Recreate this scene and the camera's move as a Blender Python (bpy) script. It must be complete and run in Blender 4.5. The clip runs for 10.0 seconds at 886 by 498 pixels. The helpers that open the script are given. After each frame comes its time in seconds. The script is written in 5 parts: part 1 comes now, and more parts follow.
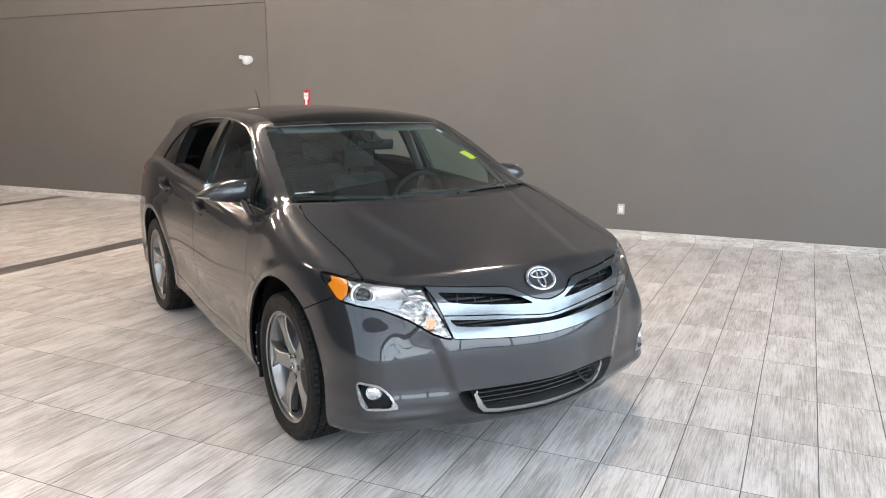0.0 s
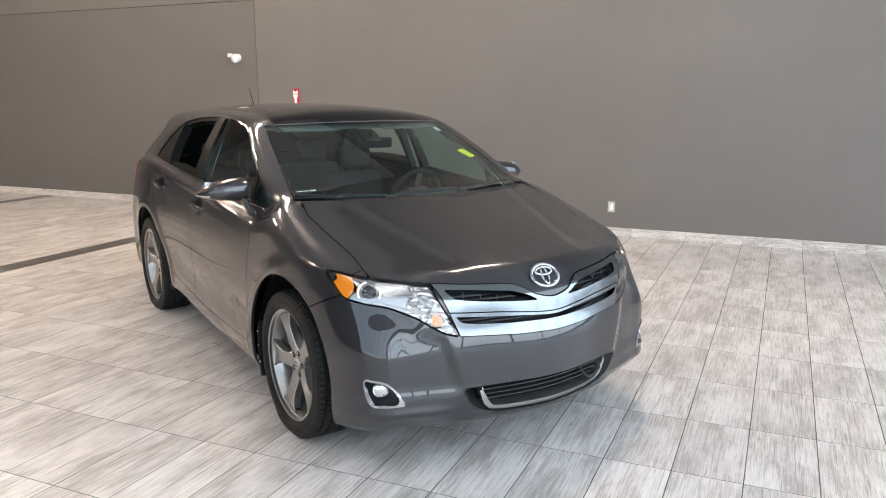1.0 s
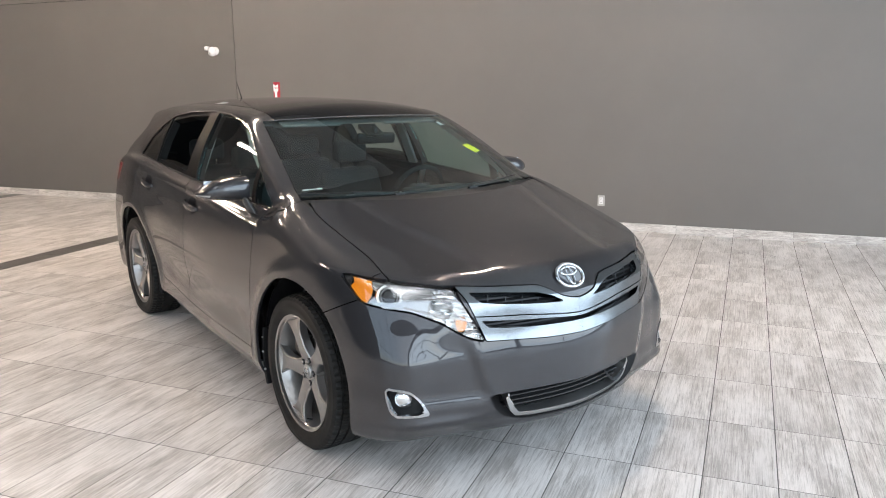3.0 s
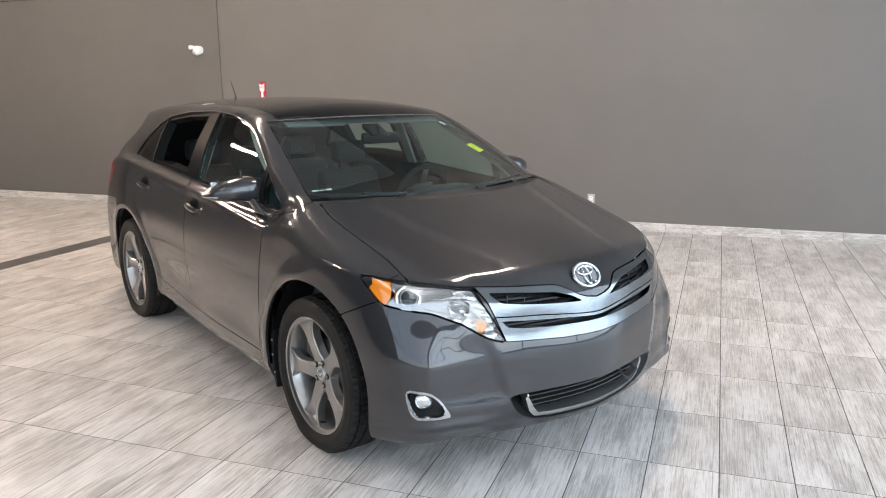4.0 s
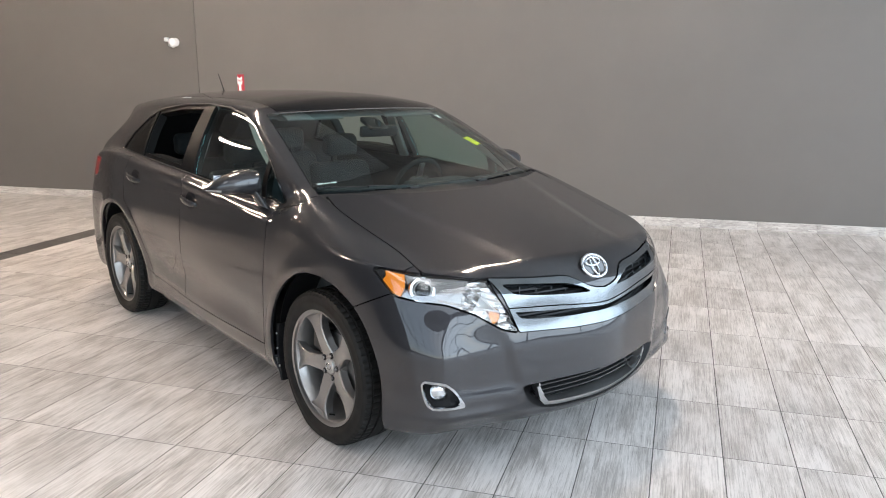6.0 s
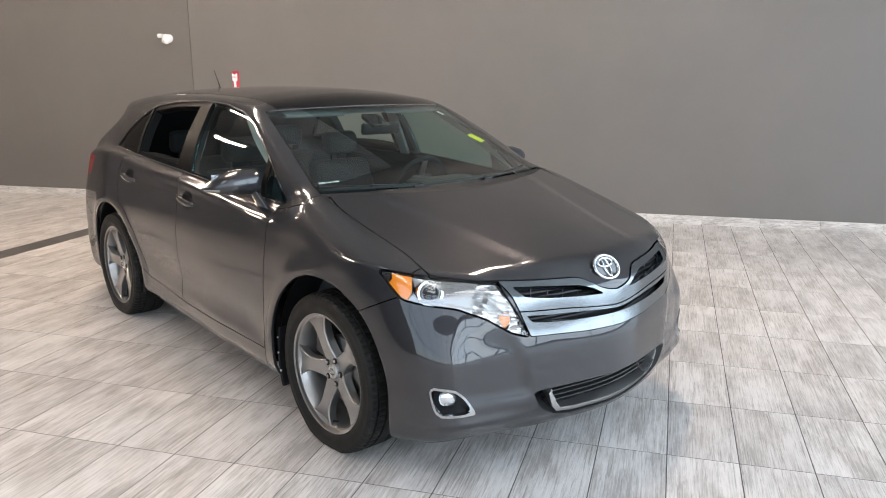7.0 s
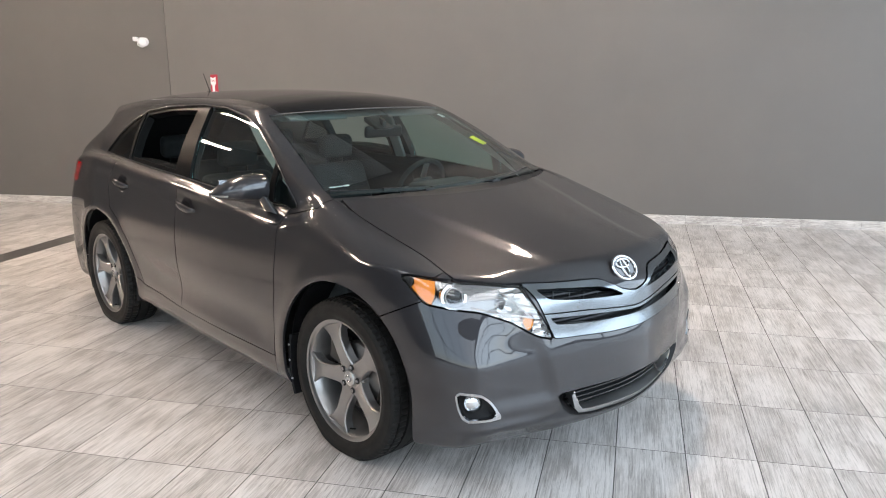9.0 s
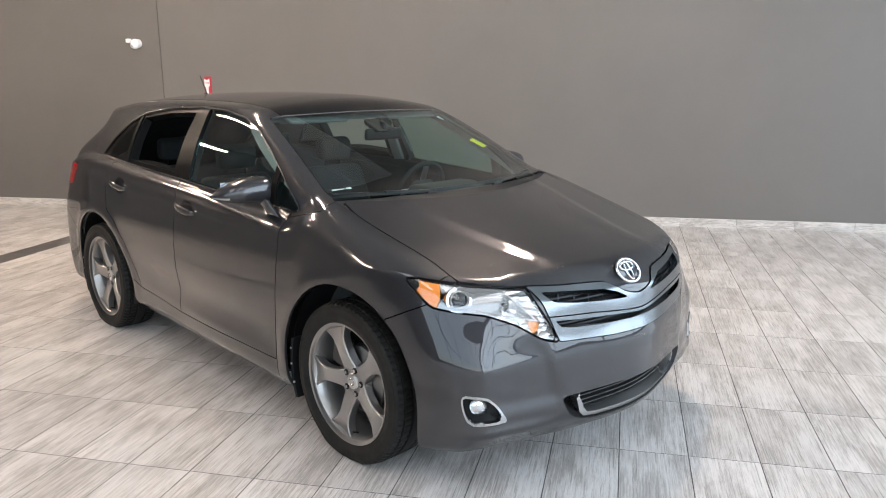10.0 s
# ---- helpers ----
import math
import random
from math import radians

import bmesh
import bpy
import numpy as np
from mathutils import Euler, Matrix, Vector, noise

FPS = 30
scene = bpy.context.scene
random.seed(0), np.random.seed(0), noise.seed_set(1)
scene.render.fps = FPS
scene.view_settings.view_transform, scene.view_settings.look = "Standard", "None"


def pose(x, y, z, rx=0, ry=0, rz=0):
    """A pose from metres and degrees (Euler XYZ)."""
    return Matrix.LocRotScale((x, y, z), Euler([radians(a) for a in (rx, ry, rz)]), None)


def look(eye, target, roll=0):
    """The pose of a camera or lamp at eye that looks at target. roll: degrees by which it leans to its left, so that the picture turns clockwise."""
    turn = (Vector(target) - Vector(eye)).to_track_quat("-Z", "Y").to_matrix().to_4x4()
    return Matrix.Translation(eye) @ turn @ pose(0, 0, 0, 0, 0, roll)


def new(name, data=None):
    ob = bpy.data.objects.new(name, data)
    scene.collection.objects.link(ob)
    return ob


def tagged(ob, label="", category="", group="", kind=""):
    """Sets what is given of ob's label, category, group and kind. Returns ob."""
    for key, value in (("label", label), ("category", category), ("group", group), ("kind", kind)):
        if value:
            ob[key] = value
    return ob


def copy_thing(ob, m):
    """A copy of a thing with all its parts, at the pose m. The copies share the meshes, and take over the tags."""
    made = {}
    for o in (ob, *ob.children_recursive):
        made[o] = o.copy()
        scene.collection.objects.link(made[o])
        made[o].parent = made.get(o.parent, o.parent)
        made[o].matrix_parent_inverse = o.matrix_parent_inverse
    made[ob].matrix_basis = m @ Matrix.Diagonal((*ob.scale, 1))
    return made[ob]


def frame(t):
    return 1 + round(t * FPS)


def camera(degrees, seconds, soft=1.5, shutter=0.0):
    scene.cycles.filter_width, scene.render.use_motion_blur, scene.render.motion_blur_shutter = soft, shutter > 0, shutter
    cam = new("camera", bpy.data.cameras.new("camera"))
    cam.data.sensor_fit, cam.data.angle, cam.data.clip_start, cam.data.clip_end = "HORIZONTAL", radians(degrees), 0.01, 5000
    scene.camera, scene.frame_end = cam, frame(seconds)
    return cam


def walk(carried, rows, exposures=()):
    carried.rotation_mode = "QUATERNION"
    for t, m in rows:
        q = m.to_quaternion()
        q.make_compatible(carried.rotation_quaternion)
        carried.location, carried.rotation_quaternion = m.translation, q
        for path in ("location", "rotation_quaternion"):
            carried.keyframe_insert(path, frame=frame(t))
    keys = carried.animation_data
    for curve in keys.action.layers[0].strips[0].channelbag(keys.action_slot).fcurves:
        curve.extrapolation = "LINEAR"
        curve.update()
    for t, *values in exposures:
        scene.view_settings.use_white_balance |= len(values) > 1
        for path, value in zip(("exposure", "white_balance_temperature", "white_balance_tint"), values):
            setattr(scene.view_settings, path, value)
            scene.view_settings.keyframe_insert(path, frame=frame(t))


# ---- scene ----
cam = camera(59.8, 10.0, 1.0)
PATH = [
    (0, (0.131, -0.099, 1.685), (-0.7, 1.676, 1.29), -0.1),
    (0.5, (0.089, -0.132, 1.683), (-0.724, 1.652, 1.287), -0.1),
    (1, (0.049, -0.154, 1.684), (-0.743, 1.639, 1.285), -0.1),
    (1.5, (0.011, -0.135, 1.685), (-0.764, 1.663, 1.28), -0.2),
    (2, (-0.065, -0.096, 1.68), (-0.824, 1.708, 1.272), -0.2),
    (3.5, (-0.313, -0.087, 1.682), (-1.003, 1.743, 1.264), -0.4),
    (4, (-0.402, -0.133, 1.685), (-1.06, 1.709, 1.267), -0.4),
    (4.5, (-0.455, -0.168, 1.682), (-1.083, 1.684, 1.263), -0.5),
    (5, (-0.495, -0.21, 1.679), (-1.098, 1.65, 1.261), -0.5),
    (5.5, (-0.534, -0.239, 1.682), (-1.118, 1.626, 1.257), -0.3),
    (7, (-0.669, -0.13, 1.677), (-1.227, 1.74, 1.236), -0.3),
    (7.5, (-0.706, -0.092, 1.668), (-1.25, 1.781, 1.226), -0.5),
    (8, (-0.777, -0.116, 1.675), (-1.3, 1.763, 1.234), -0.5),
    (8.5, (-0.847, -0.145, 1.675), (-1.345, 1.742, 1.238), -0.5),
    (9, (-0.892, -0.161, 1.676), (-1.367, 1.732, 1.241), -0.6),
    (9.5, (-0.926, -0.168, 1.67), (-1.384, 1.731, 1.241), -0.5),
    (10, (-0.951, -0.167, 1.678), (-1.402, 1.734, 1.248), -0.5),
]
walk(cam, [(t, look(eye, target, roll)) for t, eye, target, roll in PATH], [(0, 0.12), (10, 0.12)])

# ---------------------------------------------------------------- world and lights
world = bpy.data.worlds.new("world")
scene.world = world
world.use_nodes = True
wn = world.node_tree
sky = wn.nodes.new("ShaderNodeTexSky")
sky.sky_type, sky.sun_disc = "NISHITA", False
sky.sun_elevation, sky.sun_rotation = radians(40), radians(150)
wn.links.new(sky.outputs[0], wn.nodes["Background"].inputs[0])
wn.nodes["Background"].inputs[1].default_value = 0.10

CEIL, LAMP_Z = 7.6, 4.55
WALL_Y = 8.961
X0, X1, Y0 = -20.0, 6.4, -9.0


def area_lamp(name, place, target, sx, sy, watts, colour):
    data = bpy.data.lights.new(name, "AREA")
    data.shape, data.size, data.size_y, data.energy, data.color = "RECTANGLE", sx, sy, watts, colour
    ob = new(name, data)
    ob.matrix_world = look(place, target)
    return ob


# daylight through the glazed fronts: one beside the car's nose, one high behind the camera
EAST = (-8.4, 8.8, 0.12, 7.4)      # y from, to, z from, to
SOUTH = (-9.0, 6.2, 0.4, 6.4)      # x from, to, z from, to
area_lamp("daylight_east", (X1 + 0.6, (EAST[0] + EAST[1]) / 2, 3.7), (0, (EAST[0] + EAST[1]) / 2, 3.7), EAST[1] - EAST[0] + 1, 7.6, 1850, (0.73, 0.87, 1.0))
area_lamp("daylight_south", (-1.4, Y0 - 0.6, 3.4), (-1.4, 0, 3.4), 16.4, 6.4, 470, (0.72, 0.87, 1.0))
# added fill: long unseen lamps under the closed ceiling behind the camera
OVERHEAD_FILL_X = (-5.2, -1.4, 2.4)
for x in OVERHEAD_FILL_X:
    area_lamp("overhead_fill", (x, -4.0, CEIL - 0.02), (x, -4.0, 0), 1.5, 8.6, 130, (0.95, 0.96, 1.0))

# ---------------------------------------------------------------- materials
def material(name, colour, rough=0.5, metal=0.0, **more):
    m = bpy.data.materials.new(name)
    m.use_nodes = True
    b = m.node_tree.nodes["Principled BSDF"]
    b.inputs["Base Color"].default_value = (*colour, 1)
    b.inputs["Roughness"].default_value = rough
    b.inputs["Metallic"].default_value = metal
    for key, value in more.items():
        b.inputs[key.replace("_", " ")].default_value = value
    return m


def node(m, kind, **values):
    n = m.node_tree.nodes.new(kind)
    for key, value in values.items():
        n.inputs[key.replace("_", " ")].default_value = value
    return n


def link(m, a, b):
    m.node_tree.links.new(a, b)


def bsdf(m):
    return m.node_tree.nodes["Principled BSDF"]


def ramp(m, source, stops):
    r = m.node_tree.nodes.new("ShaderNodeValToRGB")
    e = r.color_ramp.elements
    while len(e) < len(stops):
        e.new(0.5)
    for item, (at, c) in zip(e, stops):
        item.position, item.color = at, (*c, 1)
    link(m, source, r.inputs[0])
    return r


def grain(m, scale, amount, stretch=(1, 1, 1), detail=4, distance=0.002):
    """Fine relief from noise."""
    co = m.node_tree.nodes.new("ShaderNodeTexCoord")
    mp = node(m, "ShaderNodeMapping", Scale=stretch)
    link(m, co.outputs["Object"], mp.inputs[0])
    nz = node(m, "ShaderNodeTexNoise", Scale=scale, Detail=detail)
    link(m, mp.outputs[0], nz.inputs["Vector"])
    bp = node(m, "ShaderNodeBump", Strength=amount, Distance=distance)
    link(m, nz.outputs["Fac"], bp.inputs["Height"])
    link(m, bp.outputs[0], bsdf(m).inputs["Normal"])
    return nz


def mottled(m, dark, light, scale, stretch=(1, 1, 1), lo=0.35, hi=0.65):
    """Base colour varied by noise at one large and one small scale."""
    co = m.node_tree.nodes.new("ShaderNodeTexCoord")
    mp = node(m, "ShaderNodeMapping", Scale=stretch)
    link(m, co.outputs["Object"], mp.inputs[0])
    nz = node(m, "ShaderNodeTexNoise", Scale=scale, Detail=8, Roughness=0.65)
    link(m, mp.outputs[0], nz.inputs["Vector"])
    r = ramp(m, nz.outputs["Fac"], [(lo, dark), (hi, light)])
    link(m, r.outputs[0], bsdf(m).inputs["Base Color"])
    return r


def car_paint():
    m = material("grey_metallic_paint", (0.038, 0.037, 0.039), 0.30, 0.5)
    bsdf(m).inputs["Specular IOR Level"].default_value = 0.0
    b = bsdf(m)
    b.inputs["Coat IOR"].default_value = 1.63
    b.inputs["Coat Weight"].default_value, b.inputs["Coat Roughness"].default_value = 1.0, 0.03
    co = m.node_tree.nodes.new("ShaderNodeTexCoord")
    vo = node(m, "ShaderNodeTexVoronoi", Scale=900.0)
    link(m, co.outputs["Object"], vo.inputs["Vector"])
    r = ramp(m, vo.outputs["Color"], [(0.0, (0.0235, 0.0233, 0.0259)), (1.0, (0.047, 0.0466, 0.0517))])
    # specks of dust on what faces up
    geo = m.node_tree.nodes.new("ShaderNodeNewGeometry")
    xyz = m.node_tree.nodes.new("ShaderNodeSeparateXYZ")
    link(m, geo.outputs["Normal"], xyz.inputs[0])
    sp = node(m, "ShaderNodeTexVoronoi", Scale=34.0)
    link(m, co.outputs["Object"], sp.inputs["Vector"])
    near = ramp(m, sp.outputs["Distance"], [(0.035, (1, 1, 1)), (0.06, (0, 0, 0))])
    up = ramp(m, xyz.outputs[2], [(0.8, (0, 0, 0)), (0.9, (1, 1, 1))])
    both_ = m.node_tree.nodes.new("ShaderNodeMath")
    both_.operation = "MULTIPLY"
    link(m, near.outputs[0], both_.inputs[0])
    link(m, up.outputs[0], both_.inputs[1])
    mixed = node(m, "ShaderNodeMix")
    mixed.data_type = "RGBA"
    mixed.inputs[7].default_value = (0.34, 0.33, 0.32, 1)
    link(m, both_.outputs[0], mixed.inputs[0])
    link(m, r.outputs[0], mixed.inputs[6])
    link(m, mixed.outputs[2], b.inputs["Base Color"])
    dust = node(m, "ShaderNodeTexNoise", Scale=5.0, Detail=8.0, Roughness=0.7)
    link(m, co.outputs["Object"], dust.inputs["Vector"])
    r2 = ramp(m, dust.outputs["Fac"], [(0.35, (0.006, 0.006, 0.006)), (0.8, (0.02, 0.02, 0.02))])
    link(m, r2.outputs[0], b.inputs["Coat Roughness"])
    return m


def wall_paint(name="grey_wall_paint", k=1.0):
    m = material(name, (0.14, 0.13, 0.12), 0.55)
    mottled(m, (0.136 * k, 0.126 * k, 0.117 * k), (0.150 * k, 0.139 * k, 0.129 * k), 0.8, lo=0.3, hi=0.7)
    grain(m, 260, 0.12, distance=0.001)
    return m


def tile(name, dark, mid, light, rough=0.36, across=False):
    """Porcelain printed with streaks along its length; each piece its own part of the pattern."""
    m = material(name, mid, rough)
    geo = m.node_tree.nodes.new("ShaderNodeNewGeometry")
    info = m.node_tree.nodes.new("ShaderNodeObjectInfo")
    add = m.node_tree.nodes.new("ShaderNodeMath")
    link(m, info.outputs["Random"], add.inputs[0])
    link(m, geo.outputs["Random Per Island"], add.inputs[1])
    off = node(m, "ShaderNodeVectorMath")
    off.operation = "SCALE"
    off.inputs[0].default_value = (37.0, 53.0, 11.0)
    link(m, add.outputs[0], off.inputs["Scale"])
    shift = m.node_tree.nodes.new("ShaderNodeVectorMath")
    link(m, geo.outputs["Position"], shift.inputs[0])
    link(m, off.outputs[0], shift.inputs[1])
    big = node(m, "ShaderNodeMapping", Scale=(2.2, 1.0, 9.0) if across else (6.5, 2.4, 1.0))
    fine = node(m, "ShaderNodeMapping", Scale=(14.0, 1.0, 120.0) if across else (140.0, 4.5, 1.0))
    link(m, shift.outputs[0], big.inputs[0])
    link(m, shift.outputs[0], fine.inputs[0])
    n1 = node(m, "ShaderNodeTexNoise", Scale=1.0, Detail=6.0, Roughness=0.62)
    n2 = node(m, "ShaderNodeTexNoise", Scale=1.0, Detail=9.0, Roughness=0.78)
    link(m, big.outputs[0], n1.inputs["Vector"])
    link(m, fine.outputs[0], n2.inputs["Vector"])
    mix = m.node_tree.nodes.new("ShaderNodeMath")
    mix.operation = "MULTIPLY_ADD"
    link(m, n2.outputs["Fac"], mix.inputs[0])
    mix.inputs[1].default_value = 0.56
    half = m.node_tree.nodes.new("ShaderNodeMath")
    half.operation = "MULTIPLY"
    half.inputs[1].default_value = 0.44
    link(m, n1.outputs["Fac"], half.inputs[0])
    link(m, half.outputs[0], mix.inputs[2])
    r = ramp(m, mix.outputs[0], [(0.425, dark), (0.50, mid), (0.565, light)])
    # short dark flecks along the grain
    n3 = node(m, "ShaderNodeTexNoise", Scale=0.75, Detail=6.0, Roughness=0.75)
    link(m, fine.outputs[0], n3.inputs["Vector"])
    flecks = ramp(m, n3.outputs["Fac"], [(0.54, (1, 1, 1)), (0.62, (0.62, 0.61, 0.59))])
    blend = node(m, "ShaderNodeMix")
    blend.data_type, blend.blend_type = "RGBA", "MULTIPLY"
    blend.inputs[0].default_value = 1.0
    link(m, r.outputs[0], blend.inputs[6])
    link(m, flecks.outputs[0], blend.inputs[7])
    tone = node(m, "ShaderNodeHueSaturation", Saturation=1.0)
    vary = m.node_tree.nodes.new("ShaderNodeMath")
    vary.operation = "MULTIPLY_ADD"
    vary.inputs[1].default_value, vary.inputs[2].default_value = 0.16, 0.84
    link(m, add.outputs[0], vary.inputs[0])
    link(m, vary.outputs[0], tone.inputs["Value"])
    link(m, blend.outputs[2], tone.inputs["Color"])
    link(m, tone.outputs[0], bsdf(m).inputs["Base Color"])
    bp = node(m, "ShaderNodeBump", Strength=0.10, Distance=0.001)
    link(m, n2.outputs["Fac"], bp.inputs["Height"])
    link(m, bp.outputs[0], bsdf(m).inputs["Normal"])
    return m


def glass(name, tint, rough=0.0, gloss_base=0.085):
    m = material(name, tint, rough, 0.0)
    nt = m.node_tree
    clear = nt.nodes.new("ShaderNodeBsdfTransparent")
    clear.inputs[0].default_value = (*tint, 1)
    gloss = nt.nodes.new("ShaderNodeBsdfGlossy")
    gloss.inputs["Roughness"].default_value = rough
    lw = nt.nodes.new("ShaderNodeLayerWeight")
    power = nt.nodes.new("ShaderNodeMath")
    power.operation = "POWER"
    power.inputs[1].default_value = 3.5
    link(m, lw.outputs["Facing"], power.inputs[0])
    fr = nt.nodes.new("ShaderNodeMath")
    fr.operation = "MULTIPLY_ADD"
    fr.inputs[1].default_value, fr.inputs[2].default_value = 0.9, gloss_base
    link(m, power.outputs[0], fr.inputs[0])
    mx = nt.nodes.new("ShaderNodeMixShader")
    link(m, fr.outputs[0], mx.inputs[0])
    link(m, clear.outputs[0], mx.inputs[1])
    link(m, gloss.outputs[0], mx.inputs[2])
    link(m, mx.outputs[0], nt.nodes["Material Output"].inputs[0])
    return m


def emitter(name, colour, strength):
    m = material(name, colour, 0.5)
    b = bsdf(m)
    b.inputs["Emission Color"].default_value = (*colour, 1)
    b.inputs["Emission Strength"].default_value = strength
    return m


PAINT = car_paint()
WALL = wall_paint()
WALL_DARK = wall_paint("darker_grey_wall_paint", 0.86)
TILE = tile("grey_wood_look_tile", (0.37, 0.342, 0.318), (0.56, 0.525, 0.50), (0.69, 0.655, 0.63))
SKIRT_TILE = tile("skirting_tile", (0.36, 0.33, 0.31), (0.53, 0.50, 0.475), (0.66, 0.63, 0.60), 0.4, True)
DARK_TILE = tile("charcoal_tile", (0.075, 0.07, 0.066), (0.10, 0.094, 0.09), (0.13, 0.124, 0.12), 0.4)
GROUT = material("grey_grout", (0.12, 0.113, 0.107), 0.9)
mottled(GROUT, (0.08, 0.075, 0.07), (0.13, 0.12, 0.115), 30)
CEILING = material("pale_metal_deck", (0.47, 0.475, 0.47), 0.6)
mottled(CEILING, (0.44, 0.445, 0.44), (0.50, 0.505, 0.50), 2)
BEAM = material("pale_steel_beam", (0.34, 0.33, 0.32), 0.5)
mottled(BEAM, (0.30, 0.29, 0.28), (0.37, 0.36, 0.35), 3)
CHROME = material("chrome", (0.44, 0.45, 0.465), 0.08, 1.0)
SATIN = material("satin_silver", (0.55, 0.55, 0.55), 0.28, 1.0)
BLACK = material("black_plastic", (0.011, 0.011, 0.012), 0.38, 0.0, Specular_IOR_Level=0.22)
grain(BLACK, 700, 0.15)
GLOSS_BLACK = material("gloss_black", (0.008, 0.008, 0.009), 0.05)
RUBBER = material("tyre_rubber", (0.014, 0.0135, 0.013), 0.6, 0.0, Specular_IOR_Level=0.25)
mottled(RUBBER, (0.006, 0.0057, 0.0055), (0.014, 0.0133, 0.0125), 14)
GLASS = glass("tinted_glass", (0.66, 0.85, 0.82), 0.0, 0.10)
DARK_GLASS = glass("privacy_glass", (0.16, 0.165, 0.16))
CLEAR = glass("clear_lens", (0.97, 0.97, 0.97))

# ---------------------------------------------------------------- mesh helpers
def mesh_object(name, verts, faces, mat=None, parent=None, label="", smooth=False, normals=None):
    me = bpy.data.meshes.new(name)
    me.from_pydata([tuple(map(float, v)) for v in verts], [], [tuple(map(int, f)) for f in faces])
    if smooth:
        me.polygons.foreach_set("use_smooth", [True] * len(me.polygons))
    if normals is not None:
        me.normals_split_custom_set_from_vertices([tuple(map(float, n)) for n in normals])
    if mat:
        me.materials.append(mat)
    ob = new(name, me)
    if parent:
        ob.parent = parent
    if label:
        tagged(ob, label)
    return ob


def part(name, bm, mat, parent, label="", smooth=True):
    me = bpy.data.meshes.new(name)
    bm.to_mesh(me)
    bm.free()
    if smooth:
        me.polygons.foreach_set("use_smooth", [True] * len(me.polygons))
        me.set_sharp_from_angle(angle=radians(38))
    if mat:
        me.materials.append(mat)
    ob = new(name, me)
    ob.parent = parent
    if label:
        tagged(ob, label)
    return ob


def box_bm(lo, hi, bevel=0.0, segments=2):
    bm = bmesh.new()
    c = [(a + b) / 2 for a, b in zip(lo, hi)]
    s = [b - a for a, b in zip(lo, hi)]
    bmesh.ops.create_cube(bm, size=1, matrix=Matrix.Translation(c) @ Matrix.Diagonal((*s, 1)))
    if bevel:
        bmesh.ops.bevel(bm, geom=bm.edges[:], offset=bevel, segments=segments, affect="EDGES", profile=0.5)
    return bm


def structure(name, lo, hi, mat, label, bevel=0.0):
    ob = part(name, box_bm(lo, hi, bevel), mat, None, smooth=bool(bevel))
    return tagged(ob, label, "room", kind="structure")


# ---------------------------------------------------------------- room
PX, PY, GX, GY = 0.307, 0.61, -0.002, 3.212   # tile pitches and one joint crossing
floor = structure("floor", (X0, Y0, -0.12), (X1, WALL_Y, -0.0009), GROUT, "grey wood-look porcelain tile floor with fine joints")
# ribbed metal deck
bm = bmesh.new()
prof, x = [], X0
while x < X1:
    prof += [(x, 0.0), (x + 0.065, 0.0), (x + 0.08, 0.009), (x + 0.145, 0.009), (x + 0.16, 0.0)]
    x += 0.16
prof = [q for k, q in enumerate(prof) if k == 0 or q != prof[k - 1]]
near_row = [bm.verts.new((a, Y0, CEIL + h)) for a, h in prof]
far_row = [bm.verts.new((a, WALL_Y, CEIL + h)) for a, h in prof]
for k in range(len(prof) - 1):
    if prof[k][0] != prof[k + 1][0]:
        bm.faces.new((near_row[k], far_row[k], far_row[k + 1], near_row[k + 1]))
bmesh.ops.create_cube(bm, size=1, matrix=Matrix.Translation(((X0 + X1) / 2, (Y0 + WALL_Y) / 2, CEIL + 0.2)) @ Matrix.Diagonal((X1 - X0 + 0.4, WALL_Y - Y0 + 0.4, 0.1, 1)))
for y in (-6.0, -2.4, 1.2, 4.2, 7.4):
    for z0, z1, w in ((CEIL - 0.38, CEIL - 0.36, 0.07), (CEIL - 0.36, CEIL - 0.10, 0.006), (CEIL - 0.10, CEIL, 0.07)):
        bmesh.ops.create_cube(bm, size=1, matrix=Matrix.Translation(((X0 + X1) / 2, y, (z0 + z1) / 2)) @ Matrix.Diagonal((X1 - X0, 2 * w, z1 - z0, 1)))
ceiling = tagged(part("ceiling", bm, CEILING, None, smooth=False), "pale ribbed metal deck ceiling with steel beams", "ceiling", kind="structure")
# the long wall: three flat panels with a fine shadow joint between them
SEAM_X, SEAM_Z = -6.832, 2.936
wall = tagged(new("wall_north"), "tall matt grey painted wall with fine panel joints", "wall", kind="structure")
part("backing", box_bm((X0, WALL_Y + 0.02, -0.1), (X1, WALL_Y + 0.25, CEIL)), BLACK, wall, smooth=False)
part("panel", box_bm((SEAM_X + 0.0042, WALL_Y, 0), (X1, WALL_Y + 0.019, CEIL), 0.002, 1), WALL, wall, smooth=False)
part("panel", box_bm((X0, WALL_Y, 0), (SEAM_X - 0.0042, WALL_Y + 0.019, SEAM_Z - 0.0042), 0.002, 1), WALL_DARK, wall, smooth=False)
part("panel", box_bm((X0, WALL_Y, SEAM_Z + 0.0042), (SEAM_X - 0.0042, WALL_Y + 0.019, CEIL), 0.002, 1), WALL, wall, smooth=False)
structure("wall_west", (X0 - 0.2, Y0, -0.1), (X0, WALL_Y + 0.25, CEIL + 0.2), WALL, "plain grey painted side wall")


